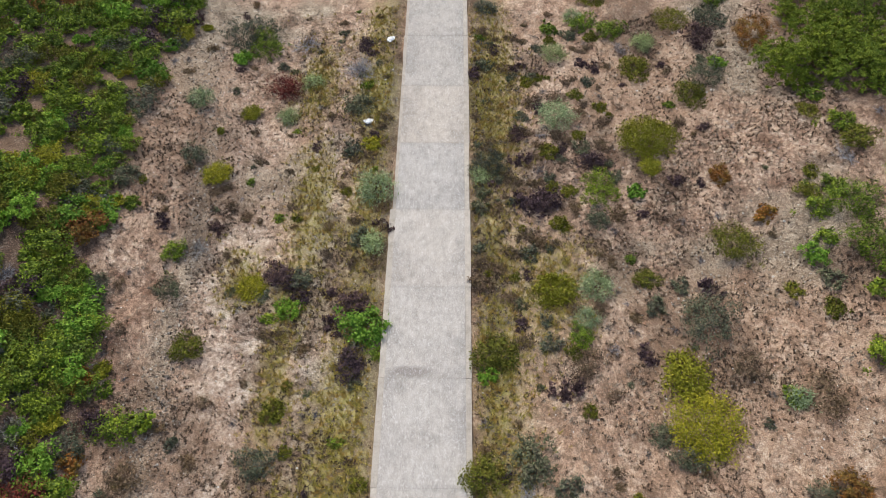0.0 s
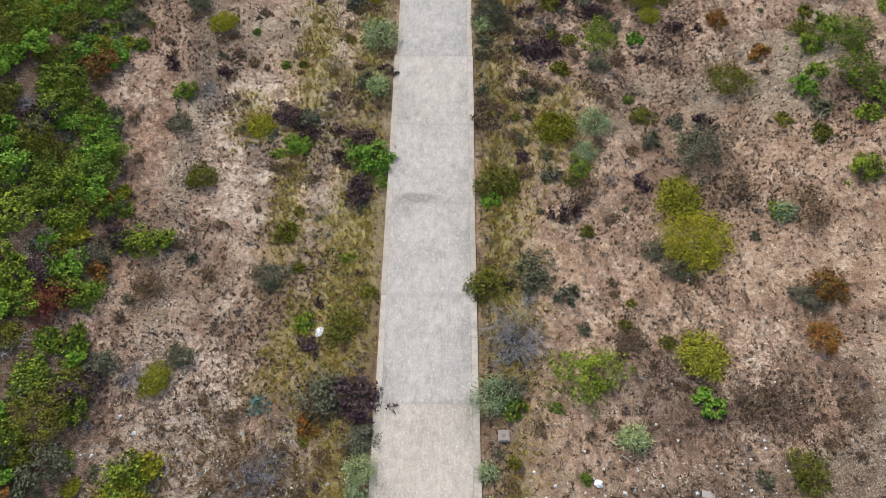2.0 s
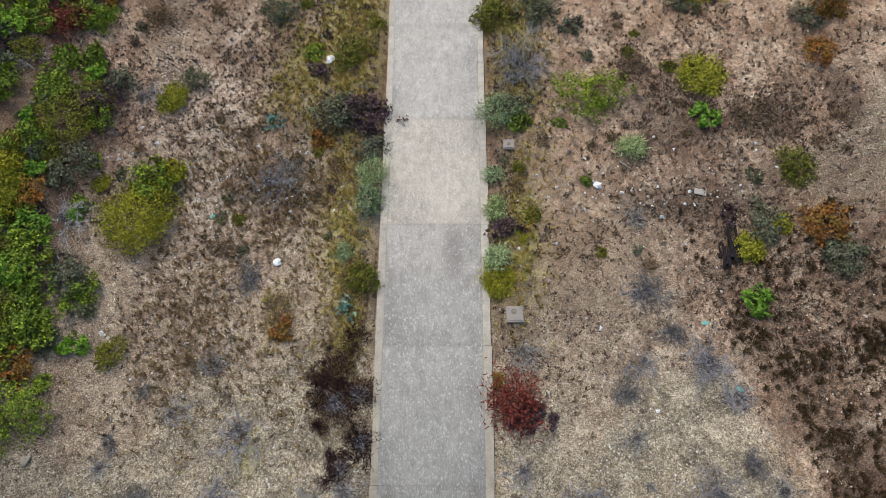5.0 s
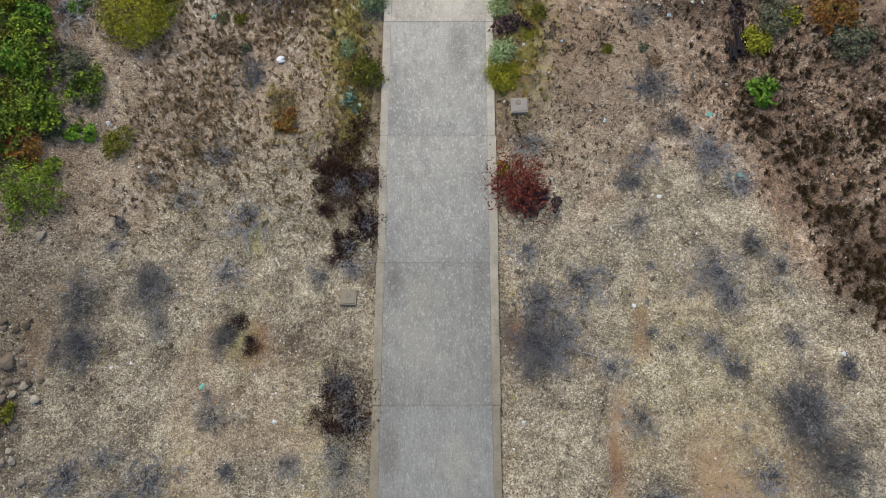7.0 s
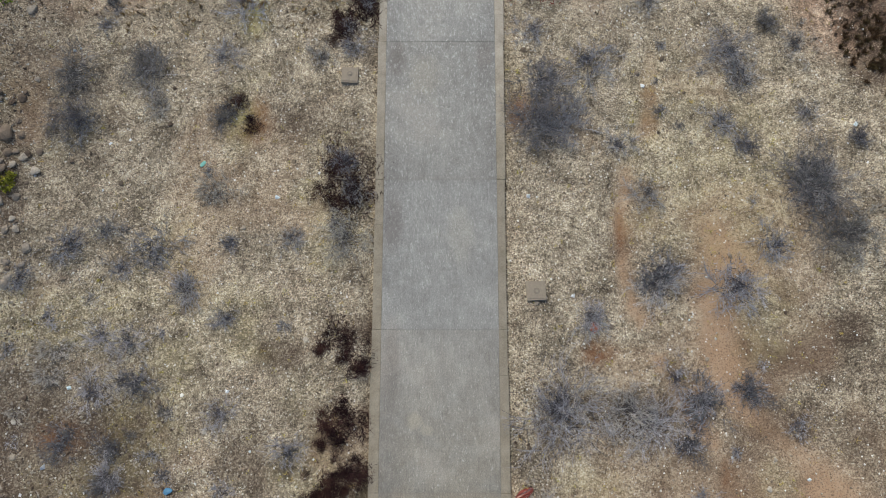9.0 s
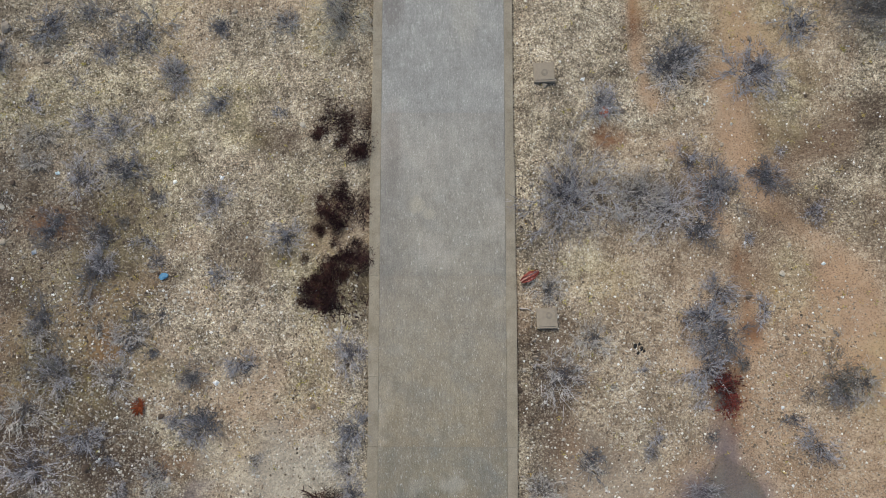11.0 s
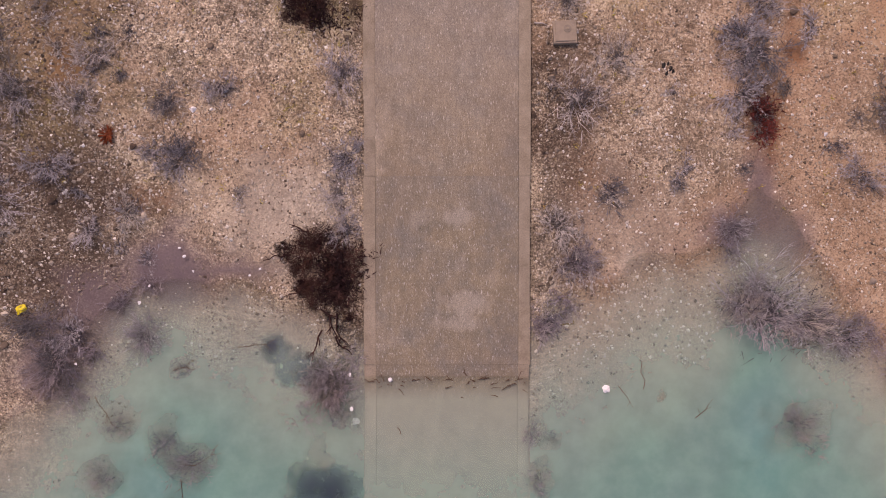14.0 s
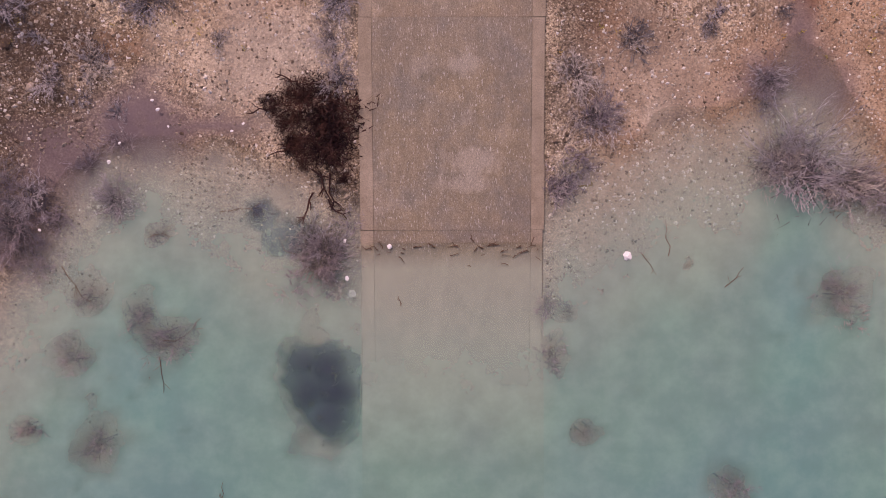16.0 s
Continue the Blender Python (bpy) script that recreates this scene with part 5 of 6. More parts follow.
for kind, rows in (("grey_green", GREY_GREEN_HIGH), ("grey_green", GREY_GREEN_MIDDLE), ("yellow", YELLOW), ("pale", PALE), ("bright", BRIGHT),
                   ("green", GREEN), ("red", RED), ("purple", PURPLE), ("rust", RUST), ("olive", OLIVE), ("teal", TEAL), ("brown", BROWN), ("dead", DEAD),
                   ("twiggy", TWIGGY_HIGH)):
    for x, y, r in rows:
        use = "dark_twiggy" if y < 24 and kind in ("olive", "grey_green", "purple") else kind
        plant(use, x, y, r * (1.25 if kind == "dead" and y < 4 else 1.1 if kind == "dead" and y > 15 else MORE.get(kind, 1.2)))
        if kind == "dead":
            for _ in range(4):
                plant("dead", x + math.copysign(gen.uniform(-0.3, 1.3), x) * r, y + gen.uniform(-1.4, 1.4) * r, r * gen.uniform(0.25, 0.5))
            if 17 < y < 20:
                plant("twiggy", x, y, r * 0.95, -0.08, None, 1.5)
            elif y > 15 and gen.random() < 0.5:
                plant("twiggy", x, y, r * 0.8, -0.1)
for x, y, r in DROWNED:  # the tallest reach out of the water
    for k in range(1 if y > 2.2 and x < 0 else 3 if r > 0.55 else 2):
        gx, gy = x + gen.uniform(-0.6, 0.6) * r * k, y + gen.uniform(-0.6, 0.6) * r * k
        wide = r * (1.15 - 0.2 * k)
        plant("drowned", gx, gy, wide, 0.0, max(ground_at(gx, gy), -0.07 - 0.08 * wide), 1.35 if r > 0.7 else 1.0)
for x, y, r in HAZY:
    plant("twiggy", x, y, r * 1.2)
for x, y, r in HAZY_DARK:
    plant("dark_twiggy", x, y, r * 1.1)
    plant("twiggy", x + gen.uniform(-0.3, 0.3) * r, y + gen.uniform(-0.3, 0.3) * r, r * 0.9)
for x, y, r in SHORE_SILVER:
    plant("silver", x, y, r)
for x, y, r in SHORE_DARK:
    plant("dark_twiggy", x, y, r)
    plant("silver", x + gen.uniform(-0.4, 0.4) * r, y + gen.uniform(-0.4, 0.4) * r, r * 0.8)
plant("olive", -12.6, 17.8, 0.35)
for kind, x, y, r in (("silver", 7.75, 1.5, 1.45), ("silver", 7.0, 1.75, 0.8), ("silver", 8.6, 1.2, 0.95), ("silver", 6.9, 3.45, 0.6), ("silver", -2.75, -0.2, 0.7), ("silver", -3.0, 0.05, 0.5), ("dark_twiggy", -2.75, -0.3, 0.85), ("dark_twiggy", -9.4, 0.5, 0.8),
                      ("silver", -8.9, 1.0, 0.7), ("dark_twiggy", -9.9, 1.2, 0.8), ("silver", 2.4, 1.2, 0.55), ("silver", 9.6, 0.9, 0.7), ("silver", -7.25, 0.85, 0.6)):
    plant(kind, x, y, r, 0.0, max(ground_at(x, y), -0.07), 1.3)  # stand out of the shallows
for x, y, r in TALL:
    plant("tall", x, y, r * 1.05, 0.2)
# the second sheet also draws the bush's shade as dark weed
for x0, x1, y0, y1 in ((-4.9, -1.97, -5.4, -1.4), (-4.9, -2.3, -1.2, 1.35)):
    gx, gy = np.meshgrid(np.arange(x0, x1, 0.06), np.arange(y0, y1, 0.06))
    gz, cover = np.full(gx.shape, -9.0), np.zeros(gx.shape)
    for mx, my, r, low in MATS_AND_SHADE:
        gz = np.maximum(gz, mat_height(gx, gy, mx, my, r, low))
        d2 = ((gx - mx) ** 2 + (gy - my) ** 2) / (r * r)
        cover = cover + np.exp(-1.1 * d2 * (1 + 0.6 * vnoise(gx, gy, 0.6, 131) + 0.45 * vnoise(gx, gy, 0.22, 133))) * (1 - step(2.2, 3.2, d2))
    cover = 0.95 * step(0.03, 0.85, cover)
    gz = np.maximum(gz, land_z(gx, gy) + 0.02) - 0.006
    h, w = gx.shape
    ids = np.arange(h * w).reshape(h, w)
    quads = np.stack([ids[:-1, :-1], ids[:-1, 1:], ids[1:, 1:], ids[1:, :-1]], -1).reshape(-1, 4)
    weed = mesh_object("water_weed", np.stack([gx, gy, gz], -1).reshape(-1, 3).tolist(), quads.tolist(), M_ALGAE, None, "", True)
    thick = weed.data.attributes.new("cover", "FLOAT", "POINT")
    thick.data.foreach_set("value", cover.ravel().astype(np.float32))
    tagged(weed, "dark submerged weed mat under the surface", "weed")

# thicket on the left bank and the upper right corner, low growth between
def clear_of(x, y, r, rows):
    return all((x - a) ** 2 + (y - b) ** 2 > (0.75 * (r + c)) ** 2 for a, b, c in rows)


taken = [q for rows in (GREY_GREEN_HIGH, GREY_GREEN_MIDDLE, YELLOW, PALE, BRIGHT, GREEN, PURPLE, RUST, OLIVE, TALL, RED) for q in rows]


def half_view(y):
    return 15.5 + 0.33 * max(0.0, y - 30)


def thicket(count, region, kinds, lo, hi, crowd):
    done, tries = 0, 0
    while done < count and tries < count * 30:
        tries += 1
        x, y = gen.uniform(*region[0]), gen.uniform(*region[1])
        if not region[2](x, y) or abs(x) > half_view(y):
            continue
        r = gen.uniform(lo, hi)
        if not clear_of(x, y, r * crowd, taken):
            continue
        taken.append((x, y, r * crowd))
        plant(gen.choices([k for k, _ in kinds], [w for _, w in kinds])[0], x, y, r)
        done += 1


def left_edge(y):
    return float(bank_x(np.float64(y)))


BANK = [("green", 9), ("grey_green", 3), ("olive", 3), ("bright", 2.6), ("twiggy", 1.3), ("rust", 0.3), ("purple", 0.8), ("yellow", 1.0)]
thicket(520, ((-27, -9), (24, 74), lambda x, y: x < left_edge(y) - 0.2), BANK, 0.5, 1.0, 0.26)
thicket(200, ((-27, -9), (24, 74), lambda x, y: x < left_edge(y) + 0.4), BANK, 0.28, 0.5, 0.24)
thicket(26, ((15.5, 26), (44, 60), lambda x, y: x > 15.5 + 0.16 * (y - 44)), BANK, 0.4, 0.95, 0.8)
thicket(24, ((8, 26), (63, 74), lambda x, y: x > 9), BANK, 0.5, 1.1, 0.8)
LOWGROWTH = [("grey_green", 2.2), ("olive", 1), ("purple", 0.8), ("brown", 5), ("twiggy", 1.6), ("dark_twiggy", 3), ("green", 0.5)]
thicket(250, ((-14, 16), (30, 70), lambda x, y: abs(x) > 2.6), LOWGROWTH, 0.16, 0.36, 1.2)
thicket(130, ((2.3, 9.5), (46, 68), lambda x, y: True), LOWGROWTH, 0.25, 0.55, 0.75)
thicket(50, ((-5.2, 5.2), (29, 66), lambda x, y: 2.35 < abs(x) < 4.6), LOWGROWTH, 0.2, 0.45, 0.8)
thicket(24, ((-13, 13), (5, 26), lambda x, y: abs(x) > 3), [("twiggy", 4), ("dark_twiggy", 2)], 0.2, 0.42, 1.2)
thicket(24, ((-12.5, -5.5), (2.5, 15), lambda x, y: x < -6 - 0.25 * (y - 2)), [("silver", 4), ("dark_twiggy", 1.5)], 0.3, 0.65, 0.6)
thicket(8, ((5, 11), (4, 14), lambda x, y: y > 4.5), [("silver", 3), ("dark_twiggy", 1)], 0.25, 0.5, 0.8)
for entry in STOCK.values():
    if entry[1] == 0:
        for c in list(entry[0].children):
            bpy.data.objects.remove(c)
        bpy.data.objects.remove(entry[0])


# ---- grass, gravel and litter too many to count ----
def scatter(count, box, weight):
    n = count * 6
    x, y = rng.uniform(*box[0], n), rng.uniform(*box[1], n)
    keep = (rng.random(n) < weight(x, y)) & (np.abs(x) < 13.5 + 2.2 * (x > 0) * step(17, 20, y) + 0.31 * np.maximum(0, y - 28))
    return x[keep][:count], y[keep][:count]


def tufts(name, x, y, blades, height, spread, material, label, category, wide=1.0):
    n = len(x)
    z = land_z(x, y)
    size = rng.uniform(0.6, 1.3, n)
    az = rng.uniform(0, 2 * np.pi, (n, blades))
    lean = rng.uniform(0.1, 1.0, (n, blades)) * spread * size[:, None]
    hh = height * size[:, None] * rng.uniform(0.6, 1.15, (n, blades))
    w = wide * rng.uniform(0.009, 0.02, (n, blades))
    ox, oy = rng.normal(0, 0.03, (n, blades)), rng.normal(0, 0.03, (n, blades))
    bx, by = x[:, None] + ox, y[:, None] + oy
    px, py = -np.sin(az) * w, np.cos(az) * w
    zb = np.repeat(z[:, None], blades, 1) - 0.02
    v = np.stack([np.stack([bx + px, by + py, zb], -1), np.stack([bx - px, by - py, zb], -1),
                  np.stack([bx + np.cos(az) * lean, by + np.sin(az) * lean, zb + hh], -1)], 2).reshape(-1, 3)
    f = np.arange(len(v)).reshape(-1, 3)
    ob = mesh_object(name, v.tolist(), f.tolist(), material)
    return tagged(ob, label, category, kind="stuff")


def off_road(x):
    return np.abs(x) > 2.05


bare = lambda x, y: 1 - f_gravel(x, y)
x, y = scatter(12500, ((-20, 20), (23, 70)), lambda x, y: off_road(x) * bare(x, y) * (1 - f_rut(x, y)) * (1 - f_bank(x, y)) * (0.35 + 0.6 * step(-0.3, 0.5, vnoise(x, y, 2.5, 41))))
tufts("straw_grass", x, y, 9, 0.11, 0.19, M_STRAW, "dry straw-coloured grass tufts on the slope", "grass")
x, y = scatter(28000, ((-20, 20), (19, 68)), lambda x, y: off_road(x) * (1 - f_bank(x, y)) * np.clip(0.3 + f_litter_shade(x, y), 0, 1) * bare(x, y) * (0.3 + 0.7 * step(-0.2, 0.4, vnoise(x, y, 1.6, 43))))
tufts("brown_tussocks", x, y, 7, 0.085, 0.11, M_TUSSOCK, "small withered brown tussocks", "grass", 2.0)
x, y = scatter(14000, ((-16, 16), (26, 70)), lambda x, y: off_road(x) * np.clip(f_green(x, y), 0, 1))
tufts("yellowing_grass", x, y, 9, 0.2, 0.2, M_GREENGRASS, "yellowing green grass along the ramp's verges", "grass")
x, y = scatter(2900, ((-11, -2.3), (22, 38)), lambda x, y: step(22, 28, y) * (1 - step(33, 38, y)) * step(-11, -9, x) * (0.1 + 0.4 * step(-0.5, 0.9, vnoise(x, y, 2.2, 187))))
tufts("ochre_grass", x, y, 8, 0.16, 0.15, M_OCHRE, "dry ochre grass tufts on the lower slope", "grass", 1.2)
x, y = scatter(1000, ((7.5, 16), (18.5, 33)), lambda x, y: step(11.2, 11.9, x + 0.4 * (y - 24) + 0.35 * vnoise(x, y, 1.2, 67)) * (1 - 0.75 * step(25.5, 29, y + vnoise(x, y, 1.5, 201))) * (1 - step(29, 33, y)) * (1 - step(14.2, 15.7, x)) * (0.16 + 0.84 * step(-0.25, 0.6, 0.7 * vnoise(x, y, 1.3, 197) + 0.6 * vnoise(x, y, 0.45, 199))))
tufts("dark_tussocks", x, y, 30, 0.13, 0.16, M_DARKTUSSOCK, "dark brown withered clumps on tan soil", "grass", 1.5)
x, y = scatter(1500, ((-12, 12), (4, 26)), lambda x, y: off_road(x) * (0.1 + 0.8 * f_green(x, y)))
tufts("gravel_weeds", x, y, 7, 0.08, 0.1, M_GREENGRASS, "sparse low weeds between the gravel", "grass")


def pebbles(name, x, y, lo, hi, material, label):
    n = len(x)
    r = lo * (hi / lo) ** (rng.random(n) ** 1.7)
    z = land_z(x, y)
    base = np.array([(1, 0, 0), (0, 1, 0), (-1, 0, 0), (0, -1, 0), (0, 0, 0.8)], float)
    v = base[None] * rng.uniform(0.65, 1.35, (n, 5, 3)) + rng.normal(0, 0.12, (n, 5, 3))
    a = rng.uniform(0, 2 * np.pi, n)
    c, s = np.cos(a)[:, None], np.sin(a)[:, None]
    v = np.stack([c * v[..., 0] - s * v[..., 1], s * v[..., 0] + c * v[..., 1], v[..., 2]], -1) * r[:, None, None]
    v += np.stack([x, y, z - 0.05 * r], -1)[:, None]
    tri = np.array([(0, 1, 4), (1, 2, 4), (2, 3, 4), (3, 0, 4)])
    f = (np.arange(n)[:, None, None] * 5 + tri[None]).reshape(-1, 3)
    ob = mesh_object(name, v.reshape(-1, 3).tolist(), f.tolist(), material)
    return tagged(ob, label, "gravel", kind="stuff")


x, y = scatter(40000, ((-13, 13), (-5, 28)), lambda x, y: off_road(x) * f_gravel(x, y) * (0.4 + 0.6 * step(-0.35, 0.75, vnoise(x, y, 2.4, 51) + 0.5 * vnoise(x, y, 0.7, 53))) * (1 - 0.75 * f_clay(x, y)) * (1 - 0.65 * f_litter_shade(x, y)) * (1 - np.clip(1.2 * f_mud(x, y), 0, 1)) * (1 - 0.6 * step(0.2, 0.6, water_depth(x, y))))
pebbles("gravel", x, y, 0.013, 0.042, M_STONE, "loose tan and whitish gravel")
x, y = scatter(2600, ((-9, 10), (-2.5, 4)), lambda x, y: off_road(x) * (land_z(x, y) < 0) * (1 - 0.9 * step(0.1, 0.5, basin_depth(x, y))) * (1 - np.clip(1.2 * f_mud(x, y), 0, 1)))
pebbles("lake_bed_gravel", x, y, 0.016, 0.055, M_STONE, "pale stones on the shallow lake bed")
x, y = scatter(900, ((-8, 8), (-3, 3)), lambda x, y: off_road(x) * (land_z(x, y) < -0.02) * (1 - step(0.2, 0.42, basin_depth(x, y))) * step(-0.3, 0.6, vnoise(x, y, 1.3, 171)) * (1 - np.clip(1.2 * f_mud(x, y), 0, 1)))
pebbles("lake_bed_gravel", x, y, 0.02, 0.06, M_QUARTZ, "pale stones on the shallow lake bed")
x, y = scatter(9500, ((-17, 17), (27, 68)), lambda x, y: off_road(x) * (0.05 + f_gravel(x, y) + np.exp(-(((x + 10.7 + 0.06 * (y - 43)) / 0.6) ** 2)) * step(36, 38, y)))
pebbles("slope_gravel", x, y, 0.018, 0.08, M_STONE, "scattered pale stones on the upper slope")
x, y = scatter(2600, ((-14, -9), (35, 62)), lambda x, y: np.exp(-(((x - np.interp(y, [37, 42, 51, 58, 63], [-10.3, -10.8, -10.8, -11.7, -13.0])) / 0.5) ** 2)))
pebbles("rill_stones", x, y, 0.02, 0.075, M_GREYSTONE, "grey stones washed together in a rill")
x, y = scatter(9000, ((-14, -5.5), (2, 24)), lambda x, y: 0.8 * np.maximum(step(9.5 + 2.3 * step(11, 15, y), 12.3 + 0.7 * step(11, 15, y), -x), step(0.2, 0.8, f_litter_shade(x, y)) * (1 - step(11, 16, y))))
pebbles("bank_rubble", x, y, 0.016, 0.06, M_GREYSTONE, "grey-brown rubble at the foot of the bank")
x, y = scatter(2600, ((-17, 17), (22, 68)), lambda x, y: off_road(x) * (0.1 + 0.5 * step(-0.2, 0.6, vnoise(x, y, 2.2, 161))) * (1 - f_bank(x, y)))
pebbles("pale_pebbles", x, y, 0.016, 0.05, M_QUARTZ, "whitish pebbles strewn over the upper slope")
x, y = scatter(15000, ((-10.5, 11), (1.5, 9)), lambda x, y: off_road(x) * (land_z(x, y) > -0.03) * (0.5 + 0.5 * step(-0.4, 0.5, vnoise(x, y, 0.9, 165))) * (1 - np.clip(1.2 * f_mud(x, y), 0, 1)))
pebbles("shore_pebbles", x, y, 0.012, 0.044, M_STONE, "fine mixed pebbles along the shore")
x, y = scatter(1600, ((-11, 11), (1.5, 9)), lambda x, y: off_road(x) * (land_z(x, y) > 0.0) * (0.25 + 0.6 * step(5.5, 8, -x)) * (1 - np.clip(1.2 * f_mud(x, y), 0, 1)))
pebbles("pale_pebbles", x, y, 0.018, 0.055, M_QUARTZ, "whitish pebbles strewn along the shore")
x, y = scatter(3800, ((-13, 13), (1.5, 24)), lambda x, y: off_road(x) * (0.12 + 0.5 * step(-0.2, 0.6, vnoise(x, y, 1.4, 163))))
pebbles("pale_pebbles", x, y, 0.014, 0.045, M_QUARTZ, "whitish pebbles strewn over the gravel")
x, y = scatter(640, ((-12, 12.5), (5, 36)), lambda x, y: off_road(x) * (0.04 + 0.9 * np.exp(-((y - 32.5 - 0.08 * np.abs(x)) / 1.1) ** 2)))
pebbles("litter_scraps", x, y, 0.03, 0.1, M_SCRAP, "small scraps of white litter left by the water")

x, y = scatter(900, ((-2.7, 2.9), (1, 12)), lambda x, y: (np.abs(x) > 2.02) * (np.abs(x) < 2.6) * np.clip(0.3 + vnoise(x, y, 1.5, 121), 0, 1))
pebbles("verge_cobbles", x, y, 0.03, 0.09, M_GREYSTONE, "dark rounded cobbles along the ramp's edge")

# ---- single stones ----


def stone_mesh(seed):
    q = random.Random(seed)
    bm = bmesh.new()
    bmesh.ops.create_icosphere(bm, subdivisions=2, radius=1.0)
    off = Vector((q.uniform(0, 40), q.uniform(0, 40), 0))
    for v in bm.verts:
        v.co *= 1 + 0.45 * noise.noise(v.co * 1.1 + off) + 0.15 * noise.noise(v.co * 3 + off)
        v.co.z *= 0.55
        v.co.x *= 1.25
    me = bpy.data.meshes.new("stone")
    bm.to_mesh(me)
    bm.free()
    me.materials.append(M_STONE if seed % 3 else M_GREYSTONE)
    return me


STONES = [stone_mesh(s) for s in range(6)]
x, y = scatter(150, ((-13, 12.5), (0, 60)), lambda x, y: (np.abs(x) > 2.4) * (0.25 + 0.75 * f_gravel(x, y)))
for px, py in zip(x, y):
    ob = new("stone", gen.choice(STONES))
    s = gen.uniform(0.035, 0.075)
    ob.matrix_basis = pose(px, py, ground_at(px, py) + 0.15 * s, gen.uniform(-15, 15), gen.uniform(-15, 15), gen.uniform(0, 360)) @ Matrix.Scale(s, 4)
    tagged(ob, "loose weathered pale stone half sunk in gravel", "stone", "loose stones")
x, y = scatter(50, ((-13.4, -11.6), (14.8, 21)), lambda x, y: 1.0 * (x < -11.9 + 0.25 * vnoise(x, y, 1.0, 151)))
for px, py in zip(x, y):
    ob = new("stone", STONES[gen.choice((0, 3))])
    s = gen.uniform(0.05, 0.13)
    ob.matrix_basis = pose(px, py, ground_at(px, py) + 0.12 * s, gen.uniform(-20, 20), gen.uniform(-20, 20), gen.uniform(0, 360)) @ Matrix.Scale(s, 4)
    tagged(ob, "angular grey-brown stone in the rubble of the bank", "stone", "loose stones")
for px, py, s in ((-12.7, 19.2, 0.22), (-11.9, 18.2, 0.13), (-12.2, 18.6, 0.12), (-12.4, 23.2, 0.14), (-11.8, 18.8, 0.1), (8.3, 8.74, 0.1), (-9.3, 4.2, 0.1), (-8.9, 3.3, 0.09)):
    ob = new("boulder", STONES[gen.choice((0, 3))])
    ob.matrix_basis = pose(px, py, ground_at(px, py) + 0.15 * s, 0, 5, gen.uniform(0, 360)) @ Matrix.Scale(s, 4)
    tagged(ob, "flat grey boulder lying on the stony bank", "stone", "boulders")

# ---- concrete boxes beside the ramp ----


def block(bm, lo, hi, bevel=0.012):
    r = bmesh.ops.create_cube(bm, size=1.0)
    vs = r["verts"]
    for v in vs:
        v.co = Vector([(a + b) / 2 + c * (b - a) for a, b, c in zip(lo, hi, v.co)])
    es = {e for v in vs for e in v.link_edges}
    bmesh.ops.bevel(bm, geom=list(es), offset=bevel, segments=2, affect="EDGES", profile=0.5)


def disc(bm, r, z0, z1, seg=20, x=0.0, y=0.0):
    bmesh.ops.create_cone(bm, cap_ends=True, segments=seg, radius1=r, radius2=r * 0.94, depth=z1 - z0, matrix=Matrix.Translation((x, y, (z0 + z1) / 2)))


def junction_box(x, y, size, turn, body_mat, label, open_top, sunk=0.2):
    ob = tagged(new("junction_box"), label, "junction box", "concrete boxes beside the ramp")
    ob.matrix_basis = pose(x, y, ground_at(x, y) - sunk, 0, 0, turn)
    h = size / 2
    bm = bmesh.new()
    block(bm, (-h, -h, 0), (h, h, 0.28), 0.015)
    part("body", bm, body_mat, ob)
    bm = bmesh.new()
    block(bm, (-h * 0.82, -h * 0.82, 0.275), (h * 0.82, h * 0.82, 0.30), 0.008)
    lid = part("lid", bm, M_BOX if body_mat is M_BOX else M_BOX_PALE, ob)
    bm = bmesh.new()
    disc(bm, size * 0.17, 0.295, 0.312, x=open_top[0] * size, y=open_top[1] * size)
    part("cover", bm, M_LID, lid, "round dark inset cover")
    bm = bmesh.new()
    disc(bm, size * 0.07, 0.31, 0.325, 14, open_top[0] * size, open_top[1] * size)
    part("knob", bm, M_BOX, lid)
    return ob


junction_box(2.76, 8.07, 0.55, 2, M_BOX, "square brown concrete box with round cover", (0.1, 0.12))
junction_box(2.77, 14.76, 0.57, 3, M_BOX, "square tan concrete box beside the ramp", (0.02, -0.03))
junction_box(-2.79, 21.43, 0.52, -2, M_BOX, "weathered concrete box half buried in gravel", (0.0, 0.05))
junction_box(2.78, 28.07, 0.58, 2, M_BOX_PALE, "pale grey concrete box beside the ramp", (-0.05, 0.15))
junction_box(2.8, 34.76, 0.42, 0, M_BOX_PALE, "small pale concrete box among shrubs", (0.0, 0.0))

junction_box(2.8, 1.45, 0.5, 4, M_SLIME, "sunken concrete box coated with olive slime", (0.0, 0.0), 0.29)

# ---- things left behind ----


def crumple(name, x, y, size, material, label, category, seed, flat=0.5, z=None, stretch=1.0, turn=0.0):
    """A crumpled bag, cloth or lump."""
    q = random.Random(seed)
    bm = bmesh.new()
    bmesh.ops.create_icosphere(bm, subdivisions=3 if size > 0.055 else 2, radius=1.0)
    off = Vector((q.uniform(0, 50), q.uniform(0, 50), 0))
    for v in bm.verts:
        k = noise.noise(v.co * 1.3 + off) * 0.55 + noise.noise(v.co * 3.5 + off) * 0.3
        v.co *= 1 + k
        v.co.z *= flat
        v.co.x *= stretch
    me = bpy.data.meshes.new(name)
    bm.to_mesh(me)
    bm.free()
    me.materials.append(material)
    ob = new(name, me)
    zz = ground_at(x, y) + size * flat * 0.5 if z is None else z
    ob.matrix_basis = pose(x, y, zz, 0, 0, turn) @ Matrix.Scale(size, 4)
    return tagged(ob, label, category)


